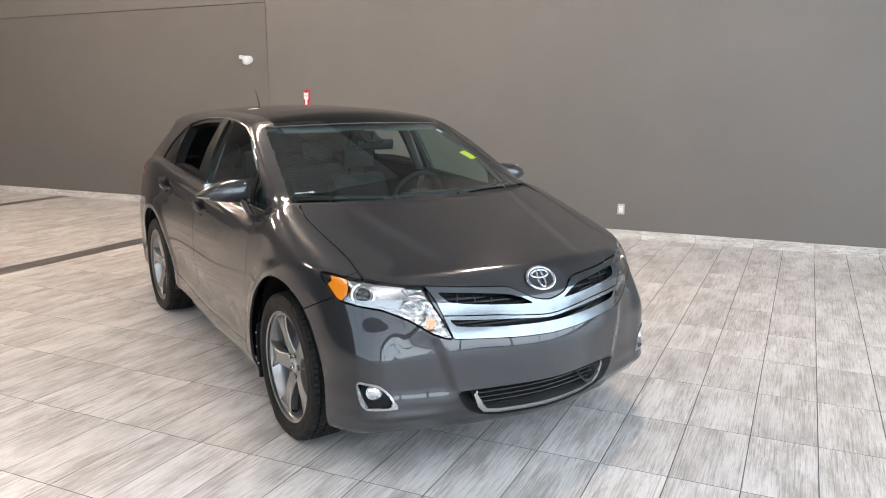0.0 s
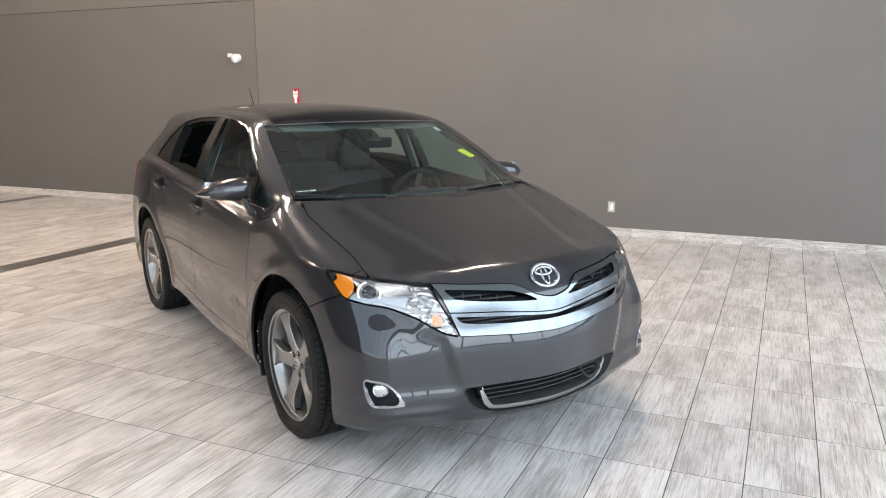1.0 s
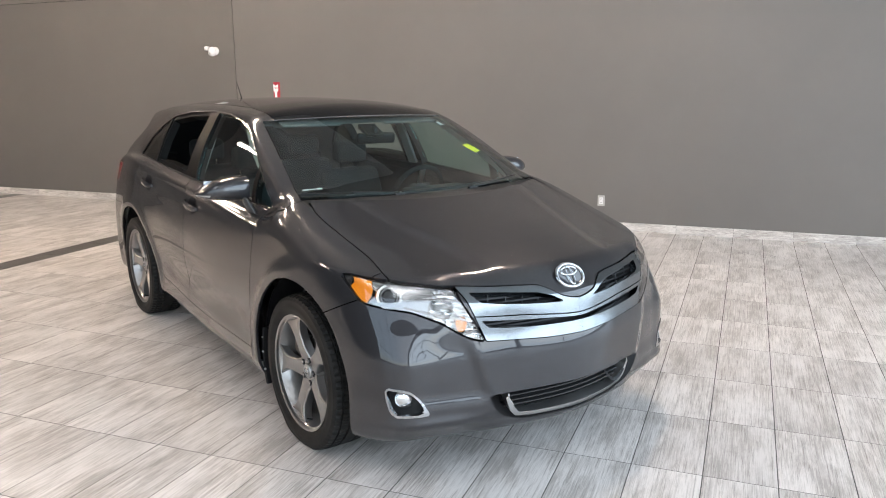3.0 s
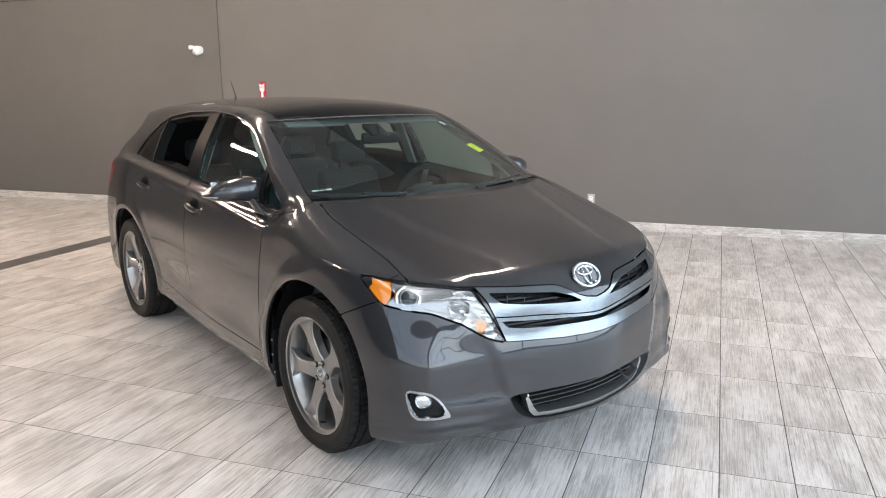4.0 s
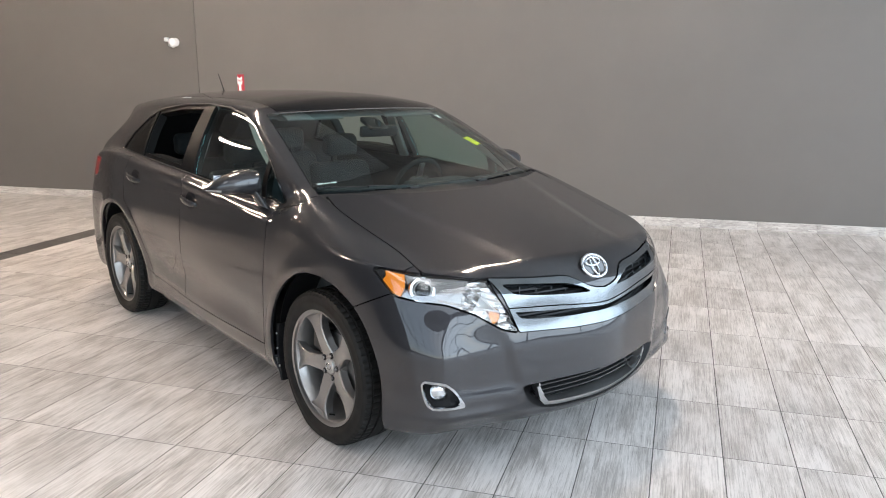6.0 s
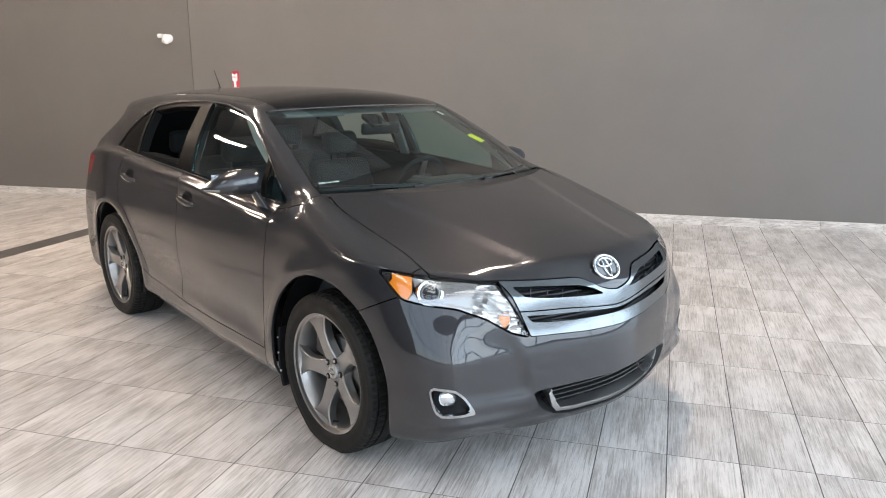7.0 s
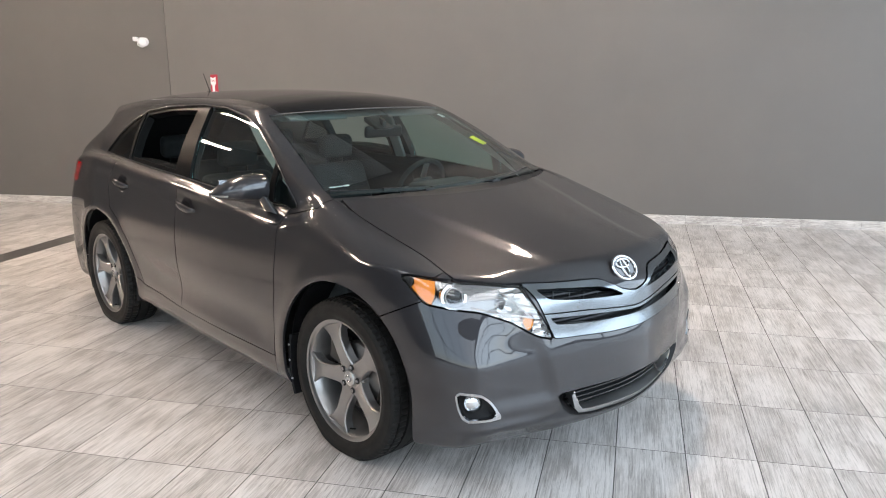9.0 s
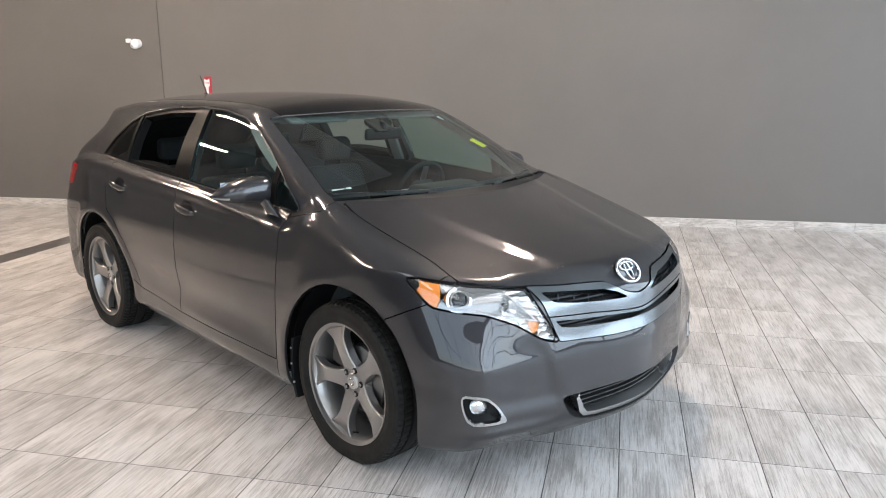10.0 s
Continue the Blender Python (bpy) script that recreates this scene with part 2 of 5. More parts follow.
def glazed_wall(name, along, fixed, lo, hi, opening, cols, rows, label):
    """A wall with one large opening and a grid of mullions in it. along: 'x' or 'y'."""
    w = tagged(new(name), label, "wall", kind="structure")
    a0, a1, z0, z1 = opening

    def piece(nm, p0, p1, q0, q1, d0, d1, mat):
        if along == "y":
            b = box_bm((fixed + d0, p0, q0), (fixed + d1, p1, q1))
        else:
            b = box_bm((p0, fixed + d0, q0), (p1, fixed + d1, q1))
        part(nm, b, mat, w, smooth=False)
    s0, s1 = (0.0, 0.2) if fixed > 0 else (-0.2, 0.0)
    piece("wall_piece", lo, a0, -0.1, CEIL + 0.2, s0, s1, WALL)
    piece("wall_piece", a1, hi, -0.1, CEIL + 0.2, s0, s1, WALL)
    piece("wall_piece", a0, a1, -0.1, z0, s0, s1, WALL)
    piece("wall_piece", a0, a1, z1, CEIL + 0.2, s0, s1, WALL)
    m0, m1 = (0.06, 0.14) if fixed > 0 else (-0.14, -0.06)
    for k in range(cols + 1):
        a = a0 + (a1 - a0) * k / cols
        piece("mullion", max(a - 0.035, a0), min(a + 0.035, a1), z0, z1, m0, m1, TRIM_DARK)
    for k in range(rows + 1):
        z = z0 + (z1 - z0) * k / rows
        piece("transom", a0, a1, max(z - 0.03, z0), min(z + 0.03, z1), m0 + 0.003, m1 - 0.003, TRIM_DARK)
    return w


TRIM_DARK = material("dark_window_frame", (0.05, 0.05, 0.052), 0.45)
glazed_wall("wall_east", "y", X1, Y0, WALL_Y + 0.25, EAST, 8, 3, "glazed side wall with dark window bars")
glazed_wall("wall_south", "x", Y0, X0, X1, SOUTH, 6, 2, "grey wall with a band of windows")
paving = structure("ground", (-60, -60, -0.6), (60, 60, -0.35), GROUT, "plain paving outside the building")

# skirting: pieces of the floor tile, cut low
skirting = tagged(new("baseboard"), "low tile skirting along the grey wall", "baseboard", kind="structure")
sk = bpy.data.meshes.new("skirting_tile")
bm = box_bm((-0.3055, 0, 0), (0.3055, 0.009, 0.10), 0.001, 1)
bm.to_mesh(sk)
bm.free()
sk.materials.append(SKIRT_TILE)
k0 = int((X0 - GX) / (2 * PX))
for k in range(k0 + 1, int((X1 - GX) / (2 * PX)) - 1):
    ob = new("skirting_tile", sk)
    ob.location = (GX + (2 * k) * PX, WALL_Y - 0.009, 0.0)
    ob.parent = skirting

# ---------------------------------------------------------------- ceiling lamps: twin tubes in a shallow housing
TUBE = emitter("lamp_tube", (1.0, 0.81, 0.655), 109.0)
HOUSING = material("white_lamp_housing", (0.75, 0.75, 0.74), 0.4)


def ceiling_light(x, y):
    lamp = new("ceiling_light")
    bm = box_bm((-0.20, -0.72, 0.05), (0.20, 0.72, 0.12), 0.01)
    part("housing", bm, HOUSING, lamp)
    for y_ in (-0.5, 0.5):
        part("hanger", box_bm((-0.006, y_ - 0.006, 0.11), (0.006, y_ + 0.006, CEIL + 0.09 - LAMP_Z)), BEAM, lamp, smooth=False)
    for dx in (-0.11, 0.11):
        bm = bmesh.new()
        bmesh.ops.create_cone(bm, cap_ends=True, segments=12, radius1=0.046, radius2=0.046, depth=1.40, matrix=Matrix.Translation((dx, 0, 0.0)) @ Matrix.Rotation(radians(90), 4, "X"))
        part("tube", bm, TUBE, lamp)
    lamp.matrix_world = pose(x, y, LAMP_Z)
    return tagged(lamp, "twin-tube white ceiling light", "ceiling light", "ceiling lights")


first_light = ceiling_light(-1.35, 5.6)
for x, y in ((-5.1, 5.5), (-8.85, 5.5), (-12.6, 5.5),
             (-8.85, 0.6)):
    copy_thing(first_light, pose(x, y, LAMP_Z))

# ---------------------------------------------------------------- the car's body as a smooth solid
# car-local metres: x across (the car's left is positive), y from the front axle backwards, z up
def curve(*pts, flat=False):
    """A smooth curve through a few (at, value) points; flat: level at its start."""
    xs, ys = np.array([p[0] for p in pts], float), np.array([p[1] for p in pts], float)
    d = np.diff(ys) / np.diff(xs)
    h = np.diff(xs)
    m = np.empty(len(xs))
    m[1:-1] = np.where(d[:-1] * d[1:] > 0, (h[1:] + h[:-1]) * d[:-1] * d[1:] / np.where(d[:-1] * d[1:] > 0, h[1:] * d[1:] + h[:-1] * d[:-1], 1) * 1.0, 0)
    m[0], m[-1] = 0 if flat else d[0], d[-1]

    def at(x):
        x = np.asarray(x, float)
        i = np.clip(np.searchsorted(xs, x) - 1, 0, len(xs) - 2)
        w = h[i]
        t = (x - xs[i]) / w
        tc = np.clip(t, 0, 1)
        v = (ys[i] * (2 * tc**3 - 3 * tc**2 + 1) + m[i] * w * (tc**3 - 2 * tc**2 + tc)
             + ys[i + 1] * (3 * tc**2 - 2 * tc**3) + m[i + 1] * w * (tc**3 - tc**2))
        return v + np.where(t < 0, t * w * m[i], 0) + np.where(t > 1, (t - 1) * w * m[i + 1], 0)
    return at


def step(x, a, b):
    t = np.clip((x - a) / (b - a), 0, 1)
    return t * t * (3 - 2 * t)


def smax(a, b, k):
    h = np.clip(0.5 + 0.5 * (a - b) / k, 0, 1)
    return b + (a - b) * h + k * h * (1 - h)


def smin(a, b, k):
    return -smax(-a, -b, k)


def bell(x, c, w):
    return np.exp(-((x - c) / w) ** 2)


AXLE_F, AXLE_R, WHEEL_Z, HUB_Z = -0.013, 2.766, 0.370, 0.354
ARCH = 0.45
half_plan = curve((-0.9, 0.9151), (-0.5, 0.9634), (-0.1, 0.9740), (0.45, 0.9550), (1.3, 0.9520), (2.2, 0.9542), (2.8, 0.9654), (3.3, 0.9336), (3.8, 0.8582))
tuck = curve((0.18, 0.0414), (0.3, -0.0007), (0.45, -0.0024), (0.62, -0.0007), (0.78, 0.0107), (0.93, 0.0316), (1.06, 0.0503), (1.2, 0.0971))
belt = curve((0.2, 1.085), (0.46, 1.056), (1.5, 1.098), (2.3, 1.140), (2.85, 1.176), (3.15, 1.175), (3.4, 1.112), (3.65, 1.015), (3.8, 0.94))
hood_mid = curve((-0.95, 0.825), (-0.8, 0.895), (-0.55, 0.9575), (-0.15, 1.0572), (0.15, 1.1193), (0.4, 1.1560))
hood_drop = curve((-0.9, 0.0460), (-0.54, 0.0567), (0, 0.0338), (0.3, 0.0190))
nose_y = curve((0.18, -0.800), (0.235, -0.868), (0.30, -0.916), (0.4, -0.9301), (0.56, -0.9280), (0.68, -0.9056), (0.8, -0.885), (0.92, -0.852))
nose_lo = curve((0, 0.0000), (0.38, 0.0669), (0.67, 0.1594), (0.8, 0.2140), (0.88, 0.3374), (0.93, 0.5091), (0.96, 0.7834), flat=True)
nose_hi = curve((0, -0.0000), (0.3, 0.0356), (0.54, 0.1091), (0.7, 0.2139), (0.8, 0.3059), (0.88, 0.4304), (0.94, 0.6281), (0.97, 0.8678), flat=True)
tail_y = curve((0.2, 3.7700), (0.45, 3.8711), (0.75, 3.8637), (0.95, 3.7796), (1.15, 3.6655))
green_plan = curve((0.2, -0.0663), (0.46, -0.0473), (0.9, -0.0111), (1.4, 0.0019), (2.3, -0.0111), (2.9, -0.0301), (3.4, -0.0742))
green_side = curve((1, 0.8691), (1.1, 0.8647), (1.3, 0.7987), (1.45, 0.7151), (1.56, 0.6468), (1.7, 0.5465))
roof_mid = curve((0.7, 1.4941), (1, 1.5556), (1.4, 1.5984), (1.9, 1.6076), (2.6, 1.5949), (3.2, 1.5346), (3.5, 1.4819))


def side_width(y, z):
    w = half_plan(y) - tuck(z)
    rf, rr = np.hypot(y - AXLE_F, z - WHEEL_Z), np.hypot(y - AXLE_R, z - WHEEL_Z)
    w = w + 0.010 * (bell(rf, ARCH + 0.02, 0.05) + bell(rr, ARCH + 0.02, 0.05)) * step(z, 0.15, 0.5)
    # hollow low on the doors, with a ridge under it
    mid = step(y, 0.45, 0.75) * (1 - step(y, 1.9, 2.3))
    low = 0.36 + 0.03 * np.clip(y - 0.5, 0, 2)
    w = w - mid * 0.012 * bell(z, low + 0.10, 0.085) + mid * 0.003 * bell(z, low, 0.03)
    # the lower flank draws in towards the rear wheel
    w = w - 0.05 * step(y, 1.0, 2.3) * (1 - step(y, 3.0, 3.6)) * (1 - step(z, 0.36, 0.85))
    # soft shoulder through the handles
    w = w - 0.006 * bell(z, belt(y) - 0.075, 0.03) * step(y, 0.5, 0.9)
    return w


def hood_top(a, y):
    t = hood_mid(y) - hood_drop(y) * (a / 0.75) ** 2
    edge = 0.36 + 0.16 * step(y, -0.8, 0.2)
    roll = 0.036 * (1 - step(y + 0.872 - nose_hi(a), 0.0, 0.13)) * (1 - step(a, 0.50, 0.64))
    return t - roll + 0.010 * (1 - step(a, edge - 0.05, edge + 0.04)) * step(y, -0.85, -0.5)


def lower(a, y, z):
    side = a - side_width(y, z)
    bonnet = step(y, 0.12, 0.52)
    shoulder = belt(y) + 0.012 - (0.12 + 0.45 * (1 - step(y, 0.6, 1.6))) * np.maximum(a - 0.79, 0)
    top = z - (hood_top(a, y) * (1 - bonnet) + shoulder * bonnet)
    lo = step(z, 0.55, 0.86)
    front = nose_y(z) + nose_lo(a) * (1 - lo) + nose_hi(a) * lo - y
    # the middle of the bumper stands proud of its corners, and a lip runs along the bottom
    crease = 0.455 + 0.30 * np.clip(z - 0.41, 0, 0.3)
    front = front + 0.012 * step(a, crease - 0.012, crease + 0.045) * step(z, 0.36, 0.44) * (1 - step(z, 0.60, 0.70)) * (1 - step(a, 0.72, 0.9))
    corner = step(a, 0.42, 0.62) * (1 - step(a, 0.84, 0.95))
    front = front - 0.014 * bell(z, 0.308, 0.028) * corner
    front = front - 0.014 * bell(z, 0.238, 0.022) * (1 - step(a, 0.40, 0.52))
    rear = y - (tail_y(z) - 0.34 * (a / 0.9) ** 4)
    kt = 0.1240 * (1 - step(y, 0.15, 0.6)) + 0.035 * step(y, 0.15, 0.6)
    f = smax(side, top, kt)
    f = smax(f, front * 0.9, 0.020 + 0.060 * step(z, 0.74, 0.86))
    f = smax(f, rear, 0.08)
    return smax(f, 0.19 + 0.03 * step(y, 0.3, 1) - z, 0.05)


def shield(a, y):
    yb = 0.055 + 0.295 * a * a
    return 1.092 + 0.50 * (y - yb) - 0.035 * np.clip(y - yb, 0, 2) ** 2


def cabin(a, y, z):
    side = (a - green_side(z) - green_plan(y)) * 0.93
    top = z - (roof_mid(y) - 0.05 * (a / 0.6) ** 2)
    front = (z - shield(a, y)) * 0.895
    rear = (y - 3.42 + (z - 1.5) * 0.72 + (0.11 + 0.33 * step(z, 1.15, 1.45)) * (a / 0.7) ** 3) * 0.78
    f = smax(side, top, 0.05)
    f = smax(f, front, 0.022)
    f = smax(f, rear, 0.05)
    return smax(f, 0.9 - z, 0.02)


def solid(p):
    a, y, z = np.abs(p[..., 0]), p[..., 1], p[..., 2]
    return smin(lower(a, y, z), cabin(a, y, z), 0.02 + 0.09 * (1 - step(y, 0.2, 0.8)))


def gradient(p):
    e = (0.008 + 0.044 * bell(p[..., 1], 0.38, 0.26) * step(p[..., 2], 0.94, 1.05) * step(np.abs(p[..., 0]), 0.66, 0.76))[..., None]
    g = np.stack([solid(p + d * e) - solid(p - d * e) for d in np.eye(3)], -1)
    return g / np.maximum(np.linalg.norm(g, axis=-1, keepdims=True), 1e-9)


def cast(origin, way, far=1.6, steps=70):
    """Where rays from inside leave the solid."""
    lo, hi = np.zeros(origin.shape[:-1]), np.full(origin.shape[:-1], far)
    ts = np.linspace(0, far, steps)
    found = np.zeros(lo.shape, bool)
    for t0, t1 in zip(ts[:-1], ts[1:]):
        out = solid(origin + way * t1) > 0
        fresh = out & ~found
        lo[fresh], hi[fresh] = t0, t1
        found |= out
    for _ in range(22):
        mid = (lo + hi) / 2
        out = solid(origin + way * mid[..., None]) > 0
        hi, lo = np.where(out, mid, hi), np.where(out, lo, mid)
    return origin + way * ((lo + hi) / 2)[..., None]


def half_shell():
    """One half of the skin as a grid of triangles: rays from a line along the car's middle."""
    n = 230
    # directions spread evenly round a box
    s = np.linspace(0, 1, n)
    length = np.array([0.95, 1.36, 0.95])
    c = np.cumsum(length) / length.sum()
    q = s[:, None]
    along = np.where(q < c[0], np.concatenate([q / c[0] * 0.95, -0.46 + 0 * q], 1),
            np.where(q < c[1], np.concatenate([0.95 + 0 * q, -0.46 + (q - c[0]) / (c[1] - c[0]) * 1.36], 1),
                     np.concatenate([0.95 * (1 - (q - c[1]) / (1 - c[1])), 0.90 + 0 * q], 1)))
    ring = along / np.linalg.norm(along, axis=1, keepdims=True)
    ya, yb, zc = -0.5, 3.3, 0.64
    origins, ways = [], []
    fan = np.linspace(radians(89.7), 0, 60)[:-1]
    for phi in fan:
        o = np.tile([0, ya, zc], (n, 1))
        w = np.stack([ring[:, 0] * np.cos(phi), np.full(n, -np.sin(phi)), ring[:, 1] * np.cos(phi)], 1)
        origins.append(o), ways.append(w)
    for y in np.linspace(ya, yb, 210):
        origins.append(np.tile([0, y, zc], (n, 1)))
        ways.append(np.stack([ring[:, 0], np.zeros(n), ring[:, 1]], 1))
    for phi in np.linspace(0, radians(89.7), 30)[1:]:
        origins.append(np.tile([0, yb, zc], (n, 1)))
        ways.append(np.stack([ring[:, 0] * np.cos(phi), np.full(n, np.sin(phi)), ring[:, 1] * np.cos(phi)], 1))
    o, w = np.array(origins), np.array(ways)
    p = cast(o, w)
    p[:, 0, 0] = p[:, -1, 0] = 0
    rows = p.shape[0]
    i = np.arange(rows - 1)[:, None] * n + np.arange(n - 1)[None]
    i = i.ravel()
    tris = np.concatenate([np.stack([i, i + n + 1, i + 1], 1), np.stack([i, i + n, i + n + 1], 1)])
    return p.reshape(-1, 3), tris


CAR_POSE = pose(-1.6178, 3.6463, 0, 0, 0, 57.347)

# ---------------------------------------------------------------- cutting the skin into panels
def outline(q, pts, r=0.0):
    """Signed distance from 2D places q to a closed outline, negative inside; r rounds its corners."""
    pts = np.asarray(pts, float)
    best = np.full(len(q), 1e9)
    inside = np.zeros(len(q), bool)
    for a, b in zip(pts, np.roll(pts, -1, 0)):
        e, w = b - a, q - a
        t = np.clip((w @ e) / max(e @ e, 1e-12), 0, 1)
        best = np.minimum(best, np.hypot(*(w - t[:, None] * e).T))
        crosses = (a[1] > q[:, 1]) != (b[1] > q[:, 1])
        den = b[1] - a[1] if abs(b[1] - a[1]) > 1e-12 else 1e-12
        inside ^= crosses & (q[:, 0] < a[0] + (q[:, 1] - a[1]) / den * (b[0] - a[0]))
    return np.where(inside, -best, best)


def soft_outline(pts, r=0.03, sharp=()):
    """Round the corners of an outline by corner cutting."""
    pts = [np.array(p, float) for p in pts]
    out = []
    for i, p in enumerate(pts):
        if i in sharp:
            out.append(p)
            continue
        a, b = pts[i - 1], pts[(i + 1) % len(pts)]
        u = p + (a - p) * min(0.45, r / max(np.linalg.norm(a - p), 1e-6))
        v = p + (b - p) * min(0.45, r / max(np.linalg.norm(b - p), 1e-6))
        for k in range(5):
            t = k / 4
            out.append((1 - t) ** 2 * u + 2 * t * (1 - t) * p + t * t * v)
    return out


def side_view(p):
    return np.stack([p[:, 1], p[:, 2]], 1)


def front_view(p):
    return np.stack([p[:, 0], p[:, 2]], 1)


def corner_view(p):
    return np.stack([p[:, 0] + p[:, 1], p[:, 2]], 1)


def split(mesh, g):
    """The parts of a triangle mesh where g is negative and where it is not."""
    v, t = mesh
    if len(t) == 0:
        return mesh, mesh
    s = g(v)
    neg = s < 0
    c = neg[t].sum(1)
    ins, outs = [t[c == 3]], [t[c == 0]]
    verts, extra, count = [v], {}, [len(v)]

    def cut(i, j):
        key = (i, j) if i < j else (j, i)
        if key not in extra:
            a, b = s[key[0]], s[key[1]]
            k = a / (a - b)
            verts.append((v[key[0]] * (1 - k) + v[key[1]] * k)[None])
            extra[key] = count[0]
            count[0] += 1
        return extra[key]

    ti, to = [], []
    for tri in t[(c == 1) | (c == 2)]:
        one = 1 if neg[tri].sum() == 1 else 0
        k = int(np.argmax(neg[tri] == one))
        a, b, d = int(tri[k]), int(tri[(k + 1) % 3]), int(tri[(k + 2) % 3])
        p, q = cut(a, b), cut(a, d)
        lone, pair = [(a, p, q)], [(p, b, d), (p, d, q)]
        (ti if one else to).extend(lone)
        (to if one else ti).extend(pair)
    v2 = np.concatenate(verts)
    ins.append(np.array(ti, int).reshape(-1, 3))
    outs.append(np.array(to, int).reshape(-1, 3))
    return tidy(v2, np.concatenate(ins)), tidy(v2, np.concatenate(outs))


def tidy(v, t):
    used, inv = np.unique(t, return_inverse=True)
    return v[used], inv.reshape(-1, 3)


def take(mesh, g, gap=0.0026):
    """Cut the piece inside g out of the mesh, with a shut line round it."""
    inside, _ = split(mesh, lambda p: g(p) + gap)
    _, rest = split(mesh, lambda p: g(p) - gap)
    return inside, rest


def rim_edges(t):
    e = np.concatenate([t[:, [0, 1]], t[:, [1, 2]], t[:, [2, 0]]])
    key = np.sort(e, 1)
    _, first, n = np.unique(key, axis=0, return_index=True, return_counts=True)
    return e[first[n == 1]]


def panel(name, mesh, mat, parent, label="", depth=0.014, push=0.0, both=False, sign=1, shape=None, flip=False):
    """A body panel: the smooth skin with a turned-in rim. both: one panel over the car's middle."""
    v, t = mesh
    n = gradient(v)
    w = v + n * push
    if shape is not None:
        w = w - n * shape(v)[:, None]
    vs, ts, ns = [w], [t], [n]
    if depth:
        e = rim_edges(t)
        e = e[~((np.abs(v[e[:, 0], 0]) < 1e-6) & (np.abs(v[e[:, 1], 0]) < 1e-6))]
        a, b = e[:, 0], e[:, 1]
        d = w[b] - w[a]
        out = np.cross(d, n[a])
        out /= np.maximum(np.linalg.norm(out, axis=1, keepdims=True), 1e-9)
        k = len(w)
        m = len(e)
        vs += [w[a], w[b], w[b] - n[b] * depth, w[a] - n[a] * depth]
        ns += [out] * 4
        i = np.arange(m)
        ts += [np.stack([k + i, k + 3 * m + i, k + 2 * m + i], 1), np.stack([k + i, k + 2 * m + i, k + m + i], 1)]
    V_, N_, T_ = np.concatenate(vs), np.concatenate(ns), np.concatenate(ts)
    if flip:
        N_, T_ = -N_, T_[:, ::-1]
    mirror = np.array([-1.0, 1, 1])
    if both:
        k = len(V_)
        V_, N_, T_ = np.concatenate([V_, V_ * mirror]), np.concatenate([N_, N_ * mirror]), np.concatenate([T_, T_[:, ::-1] + k])
    elif sign < 0:
        V_, N_, T_ = V_ * mirror, N_ * mirror, T_[:, ::-1]
    return mesh_object(name, V_, T_, mat, parent, label, True, N_)


# ---------------------------------------------------------------- the car
car = tagged(new("car"), "dark grey metallic crossover car parked on the tile floor", "car")
car.matrix_world = CAR_POSE

skin = half_shell()
_, skin = split(skin, lambda p: p[:, 2] - 0.205)
for ya, rr in ((AXLE_F, ARCH), (AXLE_R, ARCH - 0.004)):
    def arch(p, ya=ya, rr=rr):
        return np.where(p[:, 0] > 0.5, np.hypot(p[:, 1] - ya, (p[:, 2] - WHEEL_Z) * np.where(p[:, 2] > WHEEL_Z, 1, 0.8)) - rr, 1.0)
    _, skin = split(skin, arch)

# side windows
DLO = [(0.443, 1.078), (0.52, 1.145), (0.64, 1.241), (0.77, 1.333), (0.94, 1.424), (1.13, 1.486), (1.37, 1.521), (1.67, 1.534), (2.07, 1.522),
       (2.40, 1.486), (2.57, 1.426), (2.73, 1.320), (2.872, 1.192), (2.54, 1.174), (2.13, 1.152), (1.62, 1.130), (1.17, 1.103), (0.93, 1.088), (0.6, 1.070), (0.475, 1.063)]


def dlo(p):
    return np.where(p[:, 0] > 0.4, outline(side_view(p), DLO), 1.0)


window_zone, skin = take(skin, dlo, 0.0)
inner, chrome_ring = split(window_zone, lambda p: dlo(p) + 0.0065)
bpost, inner = take(inner, lambda p: outline(side_view(p), [(1.487, 1.0), (1.592, 1.7), (1.705, 1.7), (1.705, 1.0)]), 0.001)
fpost, inner = take(inner, lambda p: outline(side_view(p), [(0.655, 0.9), (0.668, 1.7), (0.705, 1.7), (0.695, 0.9)]), 0.001)
rpost, inner = take(inner, lambda p: outline(side_view(p), [(2.385, 1.0), (2.452, 1.7), (2.485, 1.7), (2.425, 1.0)]), 0.001)
front_pane, inner = split(inner, lambda p: outline(side_view(p), [(0.67, 0.9), (0.68, 1.8), (1.65, 1.8), (1.6, 0.9)]))
tri_pane, inner = split(inner, lambda p: p[:, 1] - 0.69)
rear_open, quarter_pane = split(inner, lambda p: outline(side_view(p), [(1.69, 0.9), (1.69, 1.8), (2.46, 1.8), (2.40, 0.9)]))
low_pane, _ = split(rear_open, lambda p: p[:, 2] - (1.185 + 0.02 * np.sin((p[:, 1] - 1.7) / 0.7 * 3.14)))

